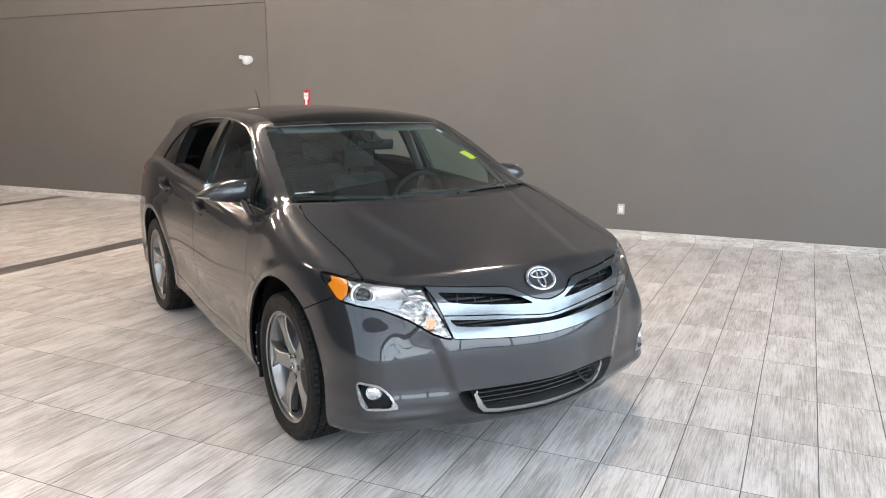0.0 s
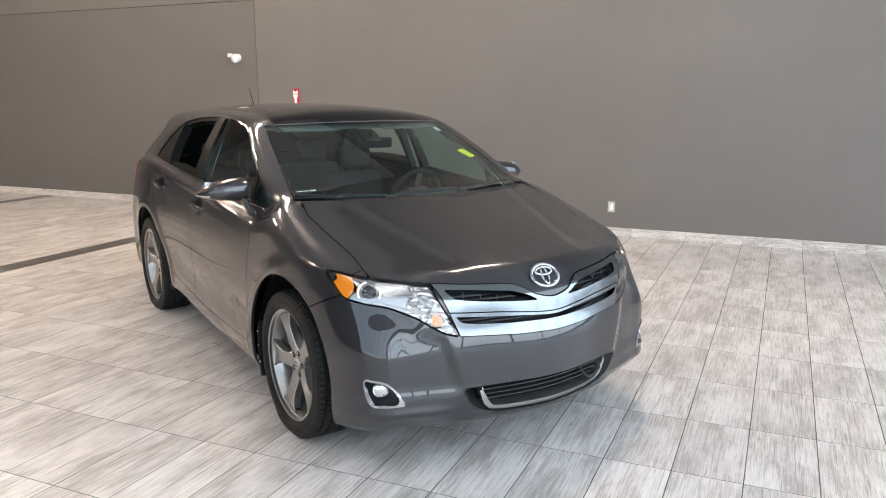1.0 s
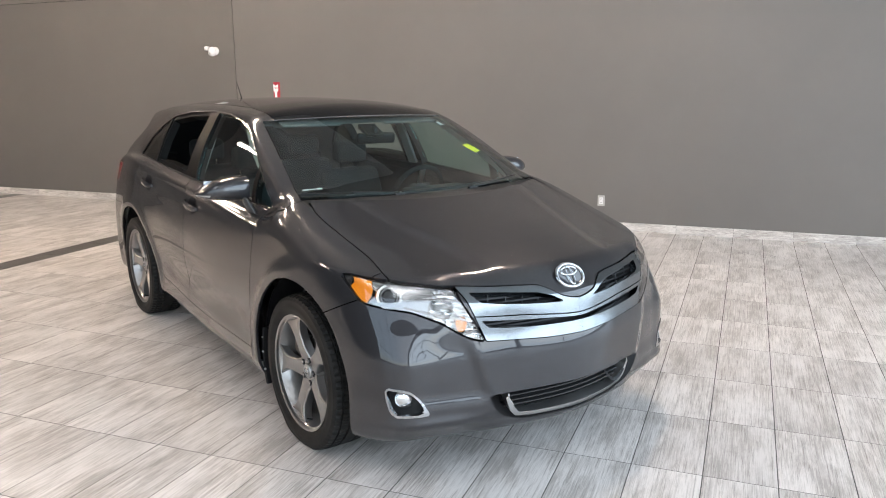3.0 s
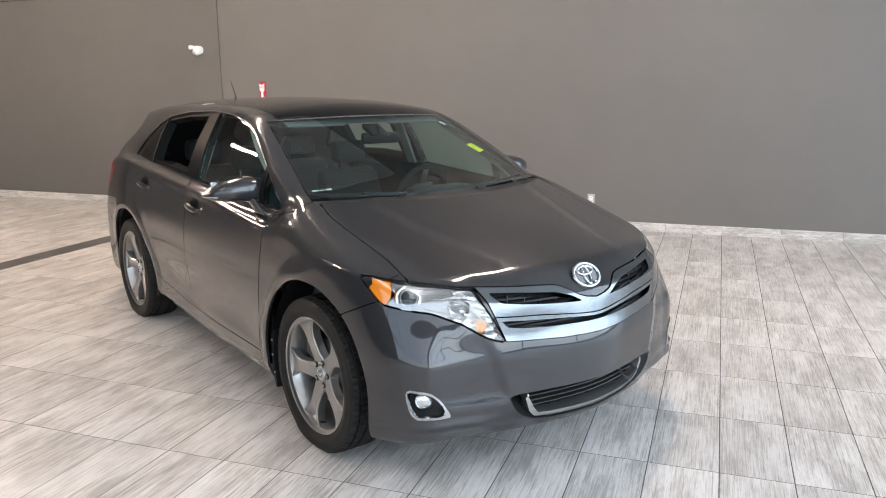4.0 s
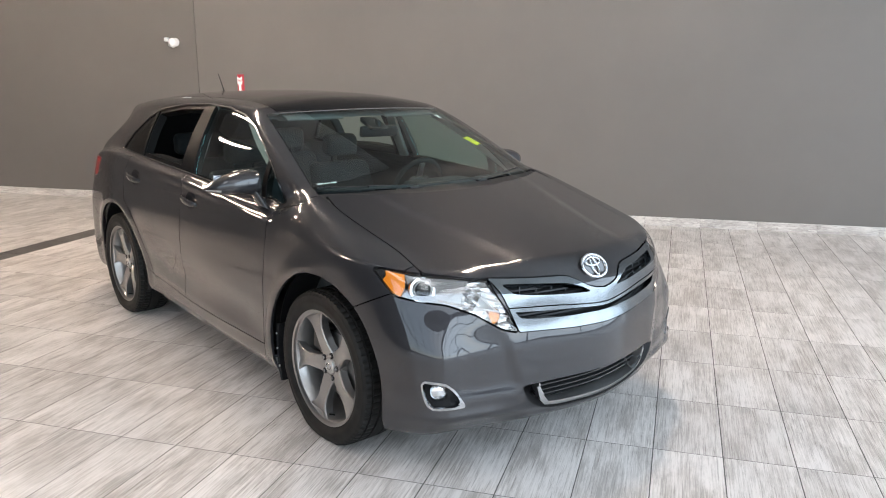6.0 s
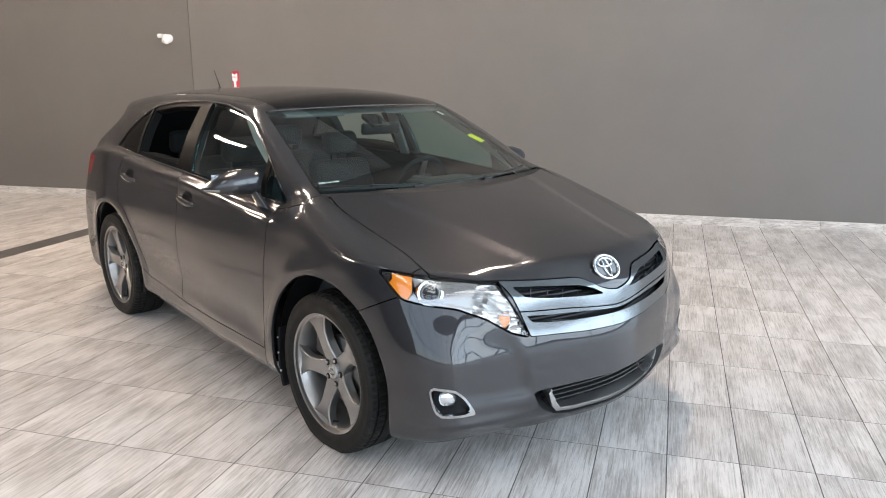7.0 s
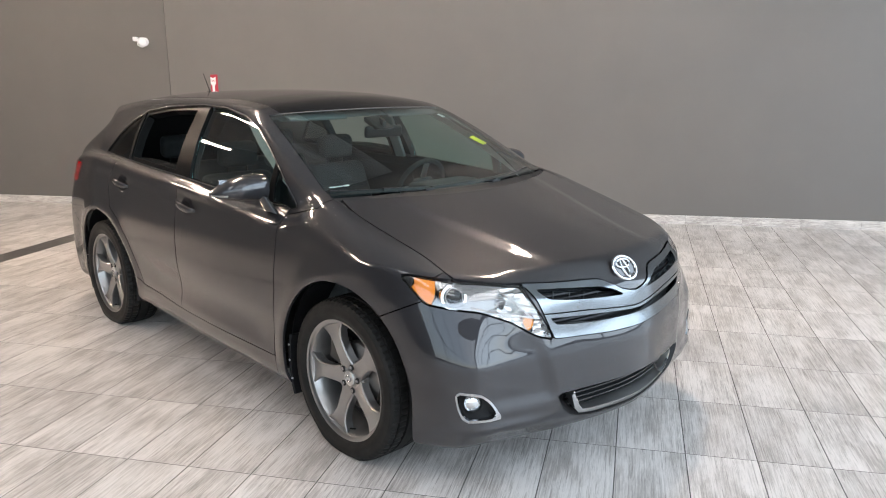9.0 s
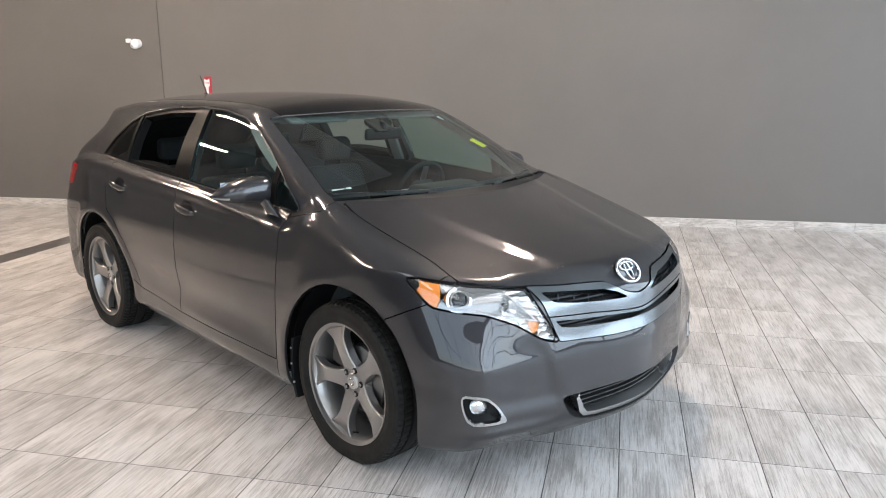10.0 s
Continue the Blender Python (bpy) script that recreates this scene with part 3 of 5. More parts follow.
# windscreen, roof, bonnet
screen_x = curve((0.2, 0.770), (0.6, 0.696), (1.02, 0.620), (1.2, 0.585))
bonnet_x = curve((-0.6, 0.77), (-0.50, 0.762), (-0.36, 0.748), (-0.16, 0.757), (0.05, 0.765), (0.24, 0.735))
bonnet_z = curve((0.0, 0.772), (0.04, 0.778), (0.10, 0.795), (0.145, 0.821), (0.19, 0.840), (0.27, 0.848), (0.40, 0.856), (0.55, 0.868), (0.70, 0.885), (0.77, 0.895))
screen, skin = take(skin, lambda p: np.maximum(np.maximum(p[:, 0] - screen_x(p[:, 1]), 0.095 + 0.32 * p[:, 0]**2 - p[:, 1]),
                                               np.maximum(p[:, 1] - 0.935 - 0.20 * p[:, 0]**2, 1.06 - p[:, 2])), 0.002)
roof_pane, skin = take(skin, lambda p: np.maximum(np.maximum(p[:, 0] - 0.555 + 0.02 * (p[:, 1] - 1), 0.935 + 0.20 * p[:, 0]**2 - p[:, 1]),
                                                  np.maximum(p[:, 1] - 2.75, 1.4 - p[:, 2])), 0.002)
bonnet, skin = take(skin, lambda p: np.maximum(np.maximum(p[:, 0] - bonnet_x(p[:, 1]), p[:, 1] - 0.015 - 0.40 * p[:, 0]**2), bonnet_z(p[:, 0]) - p[:, 2]), 0.003)
cowl, skin = take(skin, lambda p: np.maximum(np.maximum(p[:, 0] - 0.765, p[:, 1] - 0.095 - 0.32 * p[:, 0]**2), np.maximum(p[:, 1] * -1 - 0.02, 1.0 - p[:, 2])), 0.0)

def on_corner(s, z):
    """The place on the skin of a front corner where across + along is s, at a height."""
    lo, hi = 0.3, 0.95
    for _ in range(30):
        mid = (lo + hi) / 2
        if solid(np.array([mid, s - mid, z])) < 0:
            lo = mid
        else:
            hi = mid
    return np.array([lo, s - lo, z])


# lamps and grilles
LAMP = soft_outline([(0.53, 0.903), (0.478, 0.909), (0.254, 0.893), (0.033, 0.882), (-0.160, 0.868), (-0.253, 0.77), (-0.360, 0.640),
                     (-0.251, 0.664), (-0.105, 0.730), (0.067, 0.775), (0.255, 0.790), (0.381, 0.802), (0.445, 0.846)])
FOG = soft_outline([(0.215, 0.478), (0.07, 0.470), (0.014, 0.434), (-0.058, 0.353), (0.164, 0.349), (0.200, 0.402)])
MOUTH = [(0.0, 0.9), (0.60, 0.9), (0.553, 0.868), (0.470, 0.644), (0.36, 0.637), (0.2, 0.626), (0.0, 0.621), (-0.1, 0.621), (-0.1, 0.9)]
GRILLE_1 = soft_outline([(0.512, 0.841), (0.392, 0.833), (0.21, 0.815), (0.14, 0.795), (0.080, 0.765), (0.221, 0.774), (0.383, 0.790), (0.482, 0.804)], 0.01)
GRILLE_2 = [(0.485, 0.731), (0.362, 0.721), (0.184, 0.708), (0.03, 0.694), (-0.1, 0.692), (-0.1, 0.674), (0.06, 0.675), (0.262, 0.681), (0.389, 0.691), (0.458, 0.701)]
INTAKE = soft_outline([(0.47, 0.408), (0.2, 0.411), (-0.2, 0.411), (-0.2, 0.258), (0.27, 0.262), (0.36, 0.285), (0.425, 0.325)])


def ahead(p, g, y=-0.2):
    return np.where(p[:, 1] < y, g, 1.0)


lens, skin = take(skin, lambda p: ahead(p, outline(corner_view(p), LAMP)), 0.004)
fog, skin = take(skin, lambda p: ahead(p, outline(corner_view(p), FOG)), 0.0)
mouth, skin = take(skin, lambda p: ahead(p, outline(front_view(p), MOUTH), -0.5), 0.002)
intake, skin = take(skin, lambda p: ahead(p, outline(front_view(p), INTAKE), -0.5), 0.0)
hole_1, mouth_rest = split(mouth, lambda p: outline(front_view(p), GRILLE_1))
bar_line = curve((0.0, 0.708), (0.15, 0.720), (0.30, 0.736), (0.50, 0.749), flat=True)
bar_up, bar_low = take(mouth_rest, lambda p: bar_line(p[:, 0]) - p[:, 2], 0.0025)
hole_2, bar_low = split(bar_low, lambda p: outline(front_view(p), GRILLE_2))

# body panels
bumper, skin = take(skin, lambda p: outline(side_view(p), [(-1.3, 0), (-1.3, 0.97), (-0.50, 0.97), (-0.475, 0.812), (-0.27, 0.715), (-0.2, 0)]))
door_f, skin = take(skin, lambda p: np.where(p[:, 0] > 0.4, outline(side_view(p), [(0.525, 0.345), (0.512, 0.6), (0.510, 0.9), (0.512, 1.12), (1.612, 1.16), (1.608, 0.86), (1.597, 0.7), (1.60, 0.352)]), 1))
door_r, skin = take(skin, lambda p: np.where(p[:, 0] > 0.4, outline(side_view(p), [(1.60, 0.352), (1.597, 0.7), (1.608, 0.86), (1.612, 1.16), (2.50, 1.2), (2.545, 1.172), (2.60, 1.06),
                                    (2.606, 0.96), (2.575, 0.86), (2.45, 0.79), (2.33, 0.665), (2.25, 0.50), (2.20, 0.385)]), 1))
fender, skin = take(skin, lambda p: np.where(p[:, 0] > 0.4, outline(side_view(p), [(-0.8, 0), (-0.8, 1.3), (0.22, 1.3), (0.245, 1.10), (0.42, 1.058), (0.512, 1.04), (0.52, 0.3), (0.53, 0)]), 1))
rocker, skin = take(skin, lambda p: np.where(p[:, 0] > 0.4, outline(side_view(p), [(0.4, 0.1), (0.4, 0.345), (1.6, 0.352), (2.2, 0.385), (2.5, 0.5), (2.5, 0.1)]), 1))
tail_lamp, skin = take(skin, lambda p: np.where(p[:, 0] > 0.3, outline(side_view(p), [(3.20, 1.10), (3.27, 0.97), (3.55, 0.93), (4, 0.93), (4, 1.12), (3.55, 1.13)]), 1))
rear_bumper, skin = take(skin, lambda p: outline(side_view(p), [(3.1, 0), (3.16, 0.62), (3.5, 0.80), (4.2, 0.80), (4.2, 0)]))
hatch, skin = take(skin, lambda p: np.maximum(3.32 + 0.35 * (1.5 - p[:, 2]) - p[:, 1], p[:, 0] - 0.66 - 0.1 * (1.5 - p[:, 2])))

HANDLES = ((1.475, 0.972), (2.405, 1.022))


def handle_cup(door, at):
    def g(p):
        y, z = p[:, 1] - at[0], p[:, 2] - at[1] - 0.13 * (at[0] - p[:, 1]) * -1
        return (np.hypot((y + 0.012) / 0.072, (z - 0.008) / 0.056) - 1) * 0.056
    return (*take(door, g, 0.0), g)


cup_f, door_f, g_f = handle_cup(door_f, HANDLES[0])
cup_r, door_r, g_r = handle_cup(door_r, HANDLES[1])

TRIM = material("dark_grey_trim", (0.009, 0.0085, 0.0085), 0.3, 0.0, Specular_IOR_Level=0.05)
LEATHER = material("charcoal_leather", (0.022, 0.022, 0.023), 0.6, 0.0, Specular_IOR_Level=0.1)
grain(LEATHER, 160, 0.08)
mottled(LEATHER, (0.015, 0.0175, 0.018), (0.024, 0.0275, 0.0285), 9)
LINER = material("pale_grey_headliner", (0.10, 0.104, 0.10), 0.9)
grain(LINER, 900, 0.2)
POST_LINER = material("pale_post_lining", (0.30, 0.31, 0.305), 0.8)
grain(POST_LINER, 900, 0.2)
EDGE_GLINT = material("grey_edge_glint", (0.05, 0.049, 0.048), 0.6)
AMBER = material("amber_reflector", (0.95, 0.28, 0.01), 0.25)
AMBER.node_tree.nodes["Principled BSDF"].inputs["Coat Weight"].default_value = 1.0
GRILLE_CHROME = material("brushed_chrome", (0.245, 0.265, 0.285), 0.16, 1.0)
BRIGHT_TRIM = material("polished_trim", (0.46, 0.46, 0.46), 0.2, 1.0)
RED = material("red_lens", (0.30, 0.008, 0.01), 0.12)
MIRROR_SILVER = material("lamp_reflector", (0.62, 0.63, 0.64), 0.15, 1.0)
LAMP_LINER = material("bright_lamp_liner", (0.40, 0.40, 0.40), 0.18, 0.9)
FACET = material("faceted_reflector", (0.48, 0.48, 0.48), 0.10, 1.0)
nzf = node(FACET, "ShaderNodeTexVoronoi", Scale=22.0)
tcf = FACET.node_tree.nodes.new("ShaderNodeTexCoord")
mpf = node(FACET, "ShaderNodeMapping", Scale=(1.0, 0.6, 2.2))
link(FACET, tcf.outputs["Object"], mpf.inputs[0])
link(FACET, mpf.outputs[0], nzf.inputs["Vector"])
bpf = node(FACET, "ShaderNodeBump", Strength=0.7, Distance=0.015)
link(FACET, nzf.outputs["Distance"], bpf.inputs["Height"])
link(FACET, bpf.outputs[0], bsdf(FACET).inputs["Normal"])

# parts over the middle
panel("bonnet", bonnet, PAINT, car, both=True)
panel("front_bumper", bumper, PAINT, car, both=True, depth=0.02)
panel("windscreen", screen, GLASS, car, "greenish tinted windscreen", both=True, depth=0.005).visible_shadow = False
panel("roof_panel", roof_pane, GLOSS_BLACK, car, "black glass roof panel", both=True)
panel("headliner", roof_pane, LINER, car, "pale grey headliner", both=True, push=-0.05, depth=0, flip=True)
panel("cowl", cowl, BLACK, car, "black plastic cowl", both=True, push=-0.012, depth=0)
panel("rear_bumper", rear_bumper, PAINT, car, both=True)
panel("hatch", hatch, PAINT, car, both=True)
# broad linings of the front posts
pillar_in, _ = split(window_zone, lambda p: np.maximum(np.maximum(-0.075 - dlo(p), p[:, 1] - 1.15), np.maximum(belt(p[:, 1]) + 0.03 - p[:, 2], 0.55 * (p[:, 1] - 0.4) + 1.05 - p[:, 2])))
for sign in (-1, 1):
    panel("pillar_trim", pillar_in, POST_LINER, car, "pale front post lining", push=-0.045, depth=0.0, sign=sign, flip=True)
panel("body_shell", skin, PAINT, car, both=True)
panel("pillar_lining", skin, LINER, car, both=True, push=-0.035, depth=0, flip=True)
grille = new("grille")
grille.parent = car
tagged(grille, "chrome radiator grille with two black openings")
panel("upper_bar", bar_up, GRILLE_CHROME, grille, both=True, depth=0.035, push=0.004)
panel("lower_bar", bar_low, GRILLE_CHROME, grille, both=True, depth=0.035, push=0.004)
panel("backing", mouth, BLACK, grille, both=True, depth=0, push=-0.07)

# parts on each side
for sign in (-1, 1):
    panel("fender", fender, PAINT, car, sign=sign)
    panel("rocker", rocker, PAINT, car, sign=sign)
    panel("tail_lamp", tail_lamp, RED, car, "red tail lamp", sign=sign, depth=0)
    panel("lamp_backing", tail_lamp, BLACK, car, push=-0.006, depth=0, sign=sign, flip=True)
    for name, door, cup, g, at, pane in (("front_door", door_f, cup_f, g_f, HANDLES[0], front_pane), ("rear_door", door_r, cup_r, g_r, HANDLES[1], low_pane)):
        d = panel(name, door, PAINT, car, sign=sign)
        panel("door_trim", door, LEATHER, d, "charcoal door lining", push=-0.07, depth=0, sign=sign, flip=True)
        panel("handle_cup", cup, PAINT, d, depth=0, sign=sign, shape=lambda p, g=g: 0.045 * step(-g(p), 0, 0.018))
        panel("pane", pane, GLASS if name == "front_door" else DARK_GLASS, d, "half-lowered dark window" if name == "rear_door" else "", push=-0.012, depth=0.005, sign=sign).visible_shadow = False
        # pull handle: a rounded bar standing off the door
        bm = bmesh.new()
        rows = []
        for k in range(13):
            s = k / 12
            yy = at[0] + (s - 0.5) * 0.215
            zz = at[1] - 0.13 * (at[0] - yy) + 0.006
            base = side_width(np.array(yy), np.array(zz))
            lift = 0.004 + 0.026 * math.sin(math.pi * s) ** 0.45
            r = 0.008 + 0.010 * math.sin(math.pi * s) ** 0.5
            rows.append([bm.verts.new((sign * (float(base) + lift + 0.6 * r * math.cos(q)), yy, zz + 1.25 * r * math.sin(q))) for q in np.linspace(0, 2 * math.pi, 10)[:-1]])
        for u, v in zip(rows[:-1], rows[1:]):
            for i in range(9):
                bm.faces.new((u[i], u[(i + 1) % 9], v[(i + 1) % 9], v[i]))
        bm.faces.new(rows[0]), bm.faces.new(rows[-1])
        bmesh.ops.recalc_face_normals(bm, faces=bm.faces)
        part("handle", bm, PAINT, d)
    panel("window_trim", chrome_ring, BRIGHT_TRIM, car, "thin chrome window surround", sign=sign, push=0.003, depth=0)
    panel("window_seal", chrome_ring, TRIM, car, sign=sign, push=-0.004, depth=0, flip=True)
    panel("centre_post", bpost, TRIM, car, sign=sign, depth=0.05)
    panel("post", fpost, TRIM, car, sign=sign, depth=0.04)
    panel("post", rpost, TRIM, car, sign=sign, depth=0.05)
    panel("quarter_pane", quarter_pane, DARK_GLASS, car, "dark privacy glass", sign=sign, push=-0.006, depth=0.004).visible_shadow = False
    panel("corner_pane", tri_pane, GLASS, car, sign=sign, push=-0.006, depth=0.004).visible_shadow = False
    # window frame seen in the open rear window
    panel("window_frame", split(rear_open, lambda p: -0.022 - np.maximum(outline(side_view(p), [(1.69, 0.9), (1.69, 1.8), (2.46, 1.8), (2.40, 0.9)]), dlo(p) + 0.0065))[0], TRIM, car, sign=sign, push=-0.01, depth=0.05)

    # headlamp
    lamp = new("headlamp")
    lamp.parent = car
    tagged(lamp, "clear headlamp with amber corner and projector")
    panel("lens", lens, CLEAR, lamp, sign=sign, depth=0.004).visible_shadow = False

    def lamp_bowl(p):
        return 0.015 + 0.075 * step(-outline(corner_view(p), LAMP), 0.0, 0.06)
    tip, rest = split(lens, lambda p: 0.468 - 0.4 * (p[:, 2] - 0.85) - p[:, 0] - p[:, 1])
    panel("dark_tip", tip, BLACK, lamp, sign=sign, depth=0, push=-0.012)
    amber, rest = split(rest, lambda p: 0.335 - 0.25 * (p[:, 2] - 0.85) - p[:, 0] - p[:, 1])
    panel("corner_reflector", amber, AMBER, lamp, "orange side marker", sign=sign, depth=0.0, shape=lambda p: 0.012 + 0.03 * step(-outline(corner_view(p), LAMP), 0, 0.04))
    drl, rest = split(rest, lambda p: np.hypot((p[:, 0] + p[:, 1] + 0.23) / 1.0, p[:, 2] - 0.715) - 0.035)
    panel("turn_bulb", drl, AMBER, lamp, sign=sign, depth=0, shape=lambda p: 0.05 + 0 * p[:, 0])
    inner_bowl, outer_bowl = split(rest, lambda p: p[:, 0] + p[:, 1] + 0.035 + 0.35 * (p[:, 2] - 0.82))
    panel("reflector", inner_bowl, FACET, lamp, sign=sign, depth=0.0, shape=lamp_bowl)
    panel("liner", outer_bowl, LAMP_LINER, lamp, "bright smooth lamp liner", sign=sign, depth=0.0, shape=lamp_bowl)
    # projector in a chrome ring, and the wider bowl beside it
    flip_m = Matrix.Diagonal((sign, 1, 1, 1))

    def lamp_place(s_, z_, back, out):
        pt = on_corner(s_, z_)
        return Matrix.Translation(Vector(pt - gradient(pt) * back)) @ Vector(out).normalized().to_track_quat("Z", "Y").to_matrix().to_4x4()
    place = lamp_place(0.222, 0.841, 0.046, (0.45, -0.85, 0.16))
    for name, r0, r1, mat_, back in (("projector_ring", 0.040, 0.058, MIRROR_SILVER, 0.0), ("projector_bezel", 0.031, 0.040, SATIN, 0.004)):
        bm = bmesh.new()
        prof = [(r0, -0.05), (r0, -0.004 + back), (r0 + 0.004, 0.004 + back), (r1 - 0.004, 0.004 + back), (r1, -0.004), (r1, -0.05)]
        rings = [[bm.verts.new((r * math.cos(q), r * math.sin(q), h)) for q in np.linspace(0, 2 * math.pi, 33)[:-1]] for r, h in prof]
        for u, v in zip(rings[:-1], rings[1:]):
            for i in range(32):
                bm.faces.new((u[i], u[(i + 1) % 32], v[(i + 1) % 32], v[i]))
        bm.transform(flip_m @ place)
        bmesh.ops.recalc_face_normals(bm, faces=bm.faces)
        part(name, bm, mat_, lamp)
    bm = bmesh.new()
    bmesh.ops.create_uvsphere(bm, u_segments=24, v_segments=14, radius=0.034, matrix=Matrix.Diagonal((1, 1, 0.7, 1)))
    bm.transform(flip_m @ place @ Matrix.Translation((0, 0, -0.006)))
    part("projector_lens", bm, GLOSS_BLACK, lamp, "dark glass projector lens")
    # dividing fins of the reflector
    for s0, z0, s1, z1 in ((-0.03, 0.866, -0.235, 0.735), (0.12, 0.795, -0.25, 0.735)):
        bm = bmesh.new()
        quad = []
        for k in range(9):
            f = k / 8
            s_, z_ = s0 + (s1 - s0) * f, z0 + (z1 - z0) * f
            pt = on_corner(s_, z_)
            nn = gradient(pt)
            quad.append([bm.verts.new(tuple((pt - nn * dd + np.array([0, 0, zz])) * [sign, 1, 1])) for dd, zz in ((0.02, 0.004), (0.02, -0.004), (0.085, -0.004), (0.085, 0.004))])
        for u, v in zip(quad[:-1], quad[1:]):
            for i in range(4):
                bm.faces.new((u[i], u[(i + 1) % 4], v[(i + 1) % 4], v[i]))
        bmesh.ops.recalc_face_normals(bm, faces=bm.faces)
        part("reflector_fin", bm, MIRROR_SILVER, lamp)

    # fog lamp
    fl = new("fog_lamp")
    fl.parent = car
    tagged(fl, "round fog lamp in a chrome bezel")
    def fog_g(p):
        return ahead(p, outline(corner_view(p), FOG))
    core, ring = split(fog, lambda p: fog_g(p) + 0.0105)
    panel("bezel", ring, CHROME, fl, sign=sign, push=0.004, depth=0.03)
    panel("housing", core, BLACK, fl, sign=sign, depth=0.0, shape=lambda p: 0.02 + 0.045 * step(-fog_g(p), 0.012, 0.035))
    fc = Vector((0.772, -0.662, 0.413))
    fo = Vector((0.30, -0.95, 0.05)).normalized()
    fplace = Matrix.Translation(fc) @ fo.to_track_quat("Z", "Y").to_matrix().to_4x4()
    bm = bmesh.new()
    bmesh.ops.create_uvsphere(bm, u_segments=28, v_segments=16, radius=0.045, matrix=Matrix.Diagonal((1, 1, 0.55, 1)))
    bm.transform(flip_m @ fplace)
    bmesh.ops.recalc_face_normals(bm, faces=bm.faces)
    part("lamp_glass", bm, MIRROR_SILVER, fl, "silvery round lamp")

# openings of the grille: thin slats behind the bars
SLAT_Z = (0.825, 0.805, 0.785, 0.765, 0.715, 0.700, 0.685)


def slat(name, z, half, back, parent, mat, h=0.004, d=0.03):
    bm = bmesh.new()
    rows = []
    for k in range(17):
        x = -half + 2 * half * k / 16
        y = float(nose_y(np.array(z)) + nose_hi(np.array(abs(x))) * 0.8 + nose_lo(np.array(abs(x))) * 0.2) + back
        rows.append([bm.verts.new((x, y + dy, z + dz)) for dy, dz in ((0, -h), (0, h), (d, h + 0.006), (d, -h + 0.006))])
    for u, v in zip(rows[:-1], rows[1:]):
        for i in range(4):
            bm.faces.new((u[i], u[(i + 1) % 4], v[(i + 1) % 4], v[i]))
    bm.faces.new(rows[0]), bm.faces.new(rows[-1])
    bmesh.ops.recalc_face_normals(bm, faces=bm.faces)
    return part(name, bm, mat, parent, smooth=False)


SLAT_BLACK = material("satin_black_slat", (0.02, 0.02, 0.021), 0.3)
for z in SLAT_Z:
    slat("slat", z, 0.50, 0.045, grille, SLAT_BLACK)
for x in (-0.42, -0.34, -0.26, -0.18, 0.18, 0.26, 0.34, 0.42):
    y = float(nose_y(np.array(0.79)) + nose_hi(np.array(abs(x)))) + 0.05
    part("rib", box_bm((x - 0.003, y, 0.745), (x + 0.003, y + 0.02, 0.835)), SLAT_BLACK, grille, smooth=False)

# lower intake
lower_intake = new("lower_intake")
lower_intake.parent = car
tagged(lower_intake, "black lower intake with a silver U-shaped trim")


def intake_g(p):
    return outline(front_view(p), INTAKE)


panel("housing", intake, BLACK, lower_intake, both=True, depth=0.0, shape=lambda p: 0.10 * step(-intake_g(p), 0.0, 0.03))
U_OUT = [(0.392, 0.404), (0.362, 0.318), (0.325, 0.279), (0.25, 0.268), (0.0, 0.264), (-0.1, 0.264), (-0.1, 0.290), (0.0, 0.290), (0.25, 0.292), (0.315, 0.300), (0.340, 0.330), (0.372, 0.402)]
u_trim, _ = split(intake, lambda p: outline(front_view(p), U_OUT))
panel("trim", u_trim, SATIN, lower_intake, "satin silver trim", both=True, push=-0.008, depth=0.05)
for z in (0.395, 0.372, 0.349, 0.326, 0.308):
    bm_part = slat("slat", z, 0.36, 0.075 - 0.02, lower_intake, SLAT_BLACK, 0.003)
bm = bmesh.new()
rows = []
for k in range(15):
    s = k / 14
    c = Vector((0.20 + 0.14 * s, -0.868 + 0.005 * s, 0.392 - 0.085 * math.sin(s * 2.6) * 0.9))
    rows.append([bm.verts.new((c.x + 0.007 * math.cos(q), c.y + 0.007 * math.sin(q) * 0.6, c.z + 0.007 * math.sin(q))) for q in np.linspace(0, 2 * math.pi, 9)[:-1]])
for u, v in zip(rows[:-1], rows[1:]):
    for i in range(8):
        bm.faces.new((u[i], u[(i + 1) % 8], v[(i + 1) % 8], v[i]))
part("hanging_cord", bm, BLACK, lower_intake, "black cord hanging in the intake")

# emblem: a plain chrome oval
ec = np.array([0.0, -0.829, 0.857])
en = Vector((0.0, -0.80, 0.60)).normalized()
eplace = Matrix.Translation(Vector(ec) - en * (float(solid(ec)) - 0.008)) @ en.to_track_quat("Z", "Y").to_matrix().to_4x4()
emblem = new("emblem")
emblem.parent = car
tagged(emblem, "plain oval chrome emblem")


def oval_ring(name, rx, ry, w, h, cx=0, cy=0, mat=CHROME):
    bm = bmesh.new()
    rings = []
    for q in np.linspace(0, 2 * math.pi, 49)[:-1]:
        ring = []
        for a in np.linspace(0, 2 * math.pi, 9)[:-1]:
            k = w * math.cos(a)
            ring.append(bm.verts.new((cx + (rx + k) * math.cos(q), cy + (ry + k) * math.sin(q), h * math.sin(a))))
        rings.append(ring)
    for i in range(48):
        u, v = rings[i], rings[(i + 1) % 48]
        for j in range(8):
            bm.faces.new((u[j], v[j], v[(j + 1) % 8], u[(j + 1) % 8]))
    bm.transform(eplace)
    bmesh.ops.recalc_face_normals(bm, faces=bm.faces)
    return part(name, bm, mat, emblem)


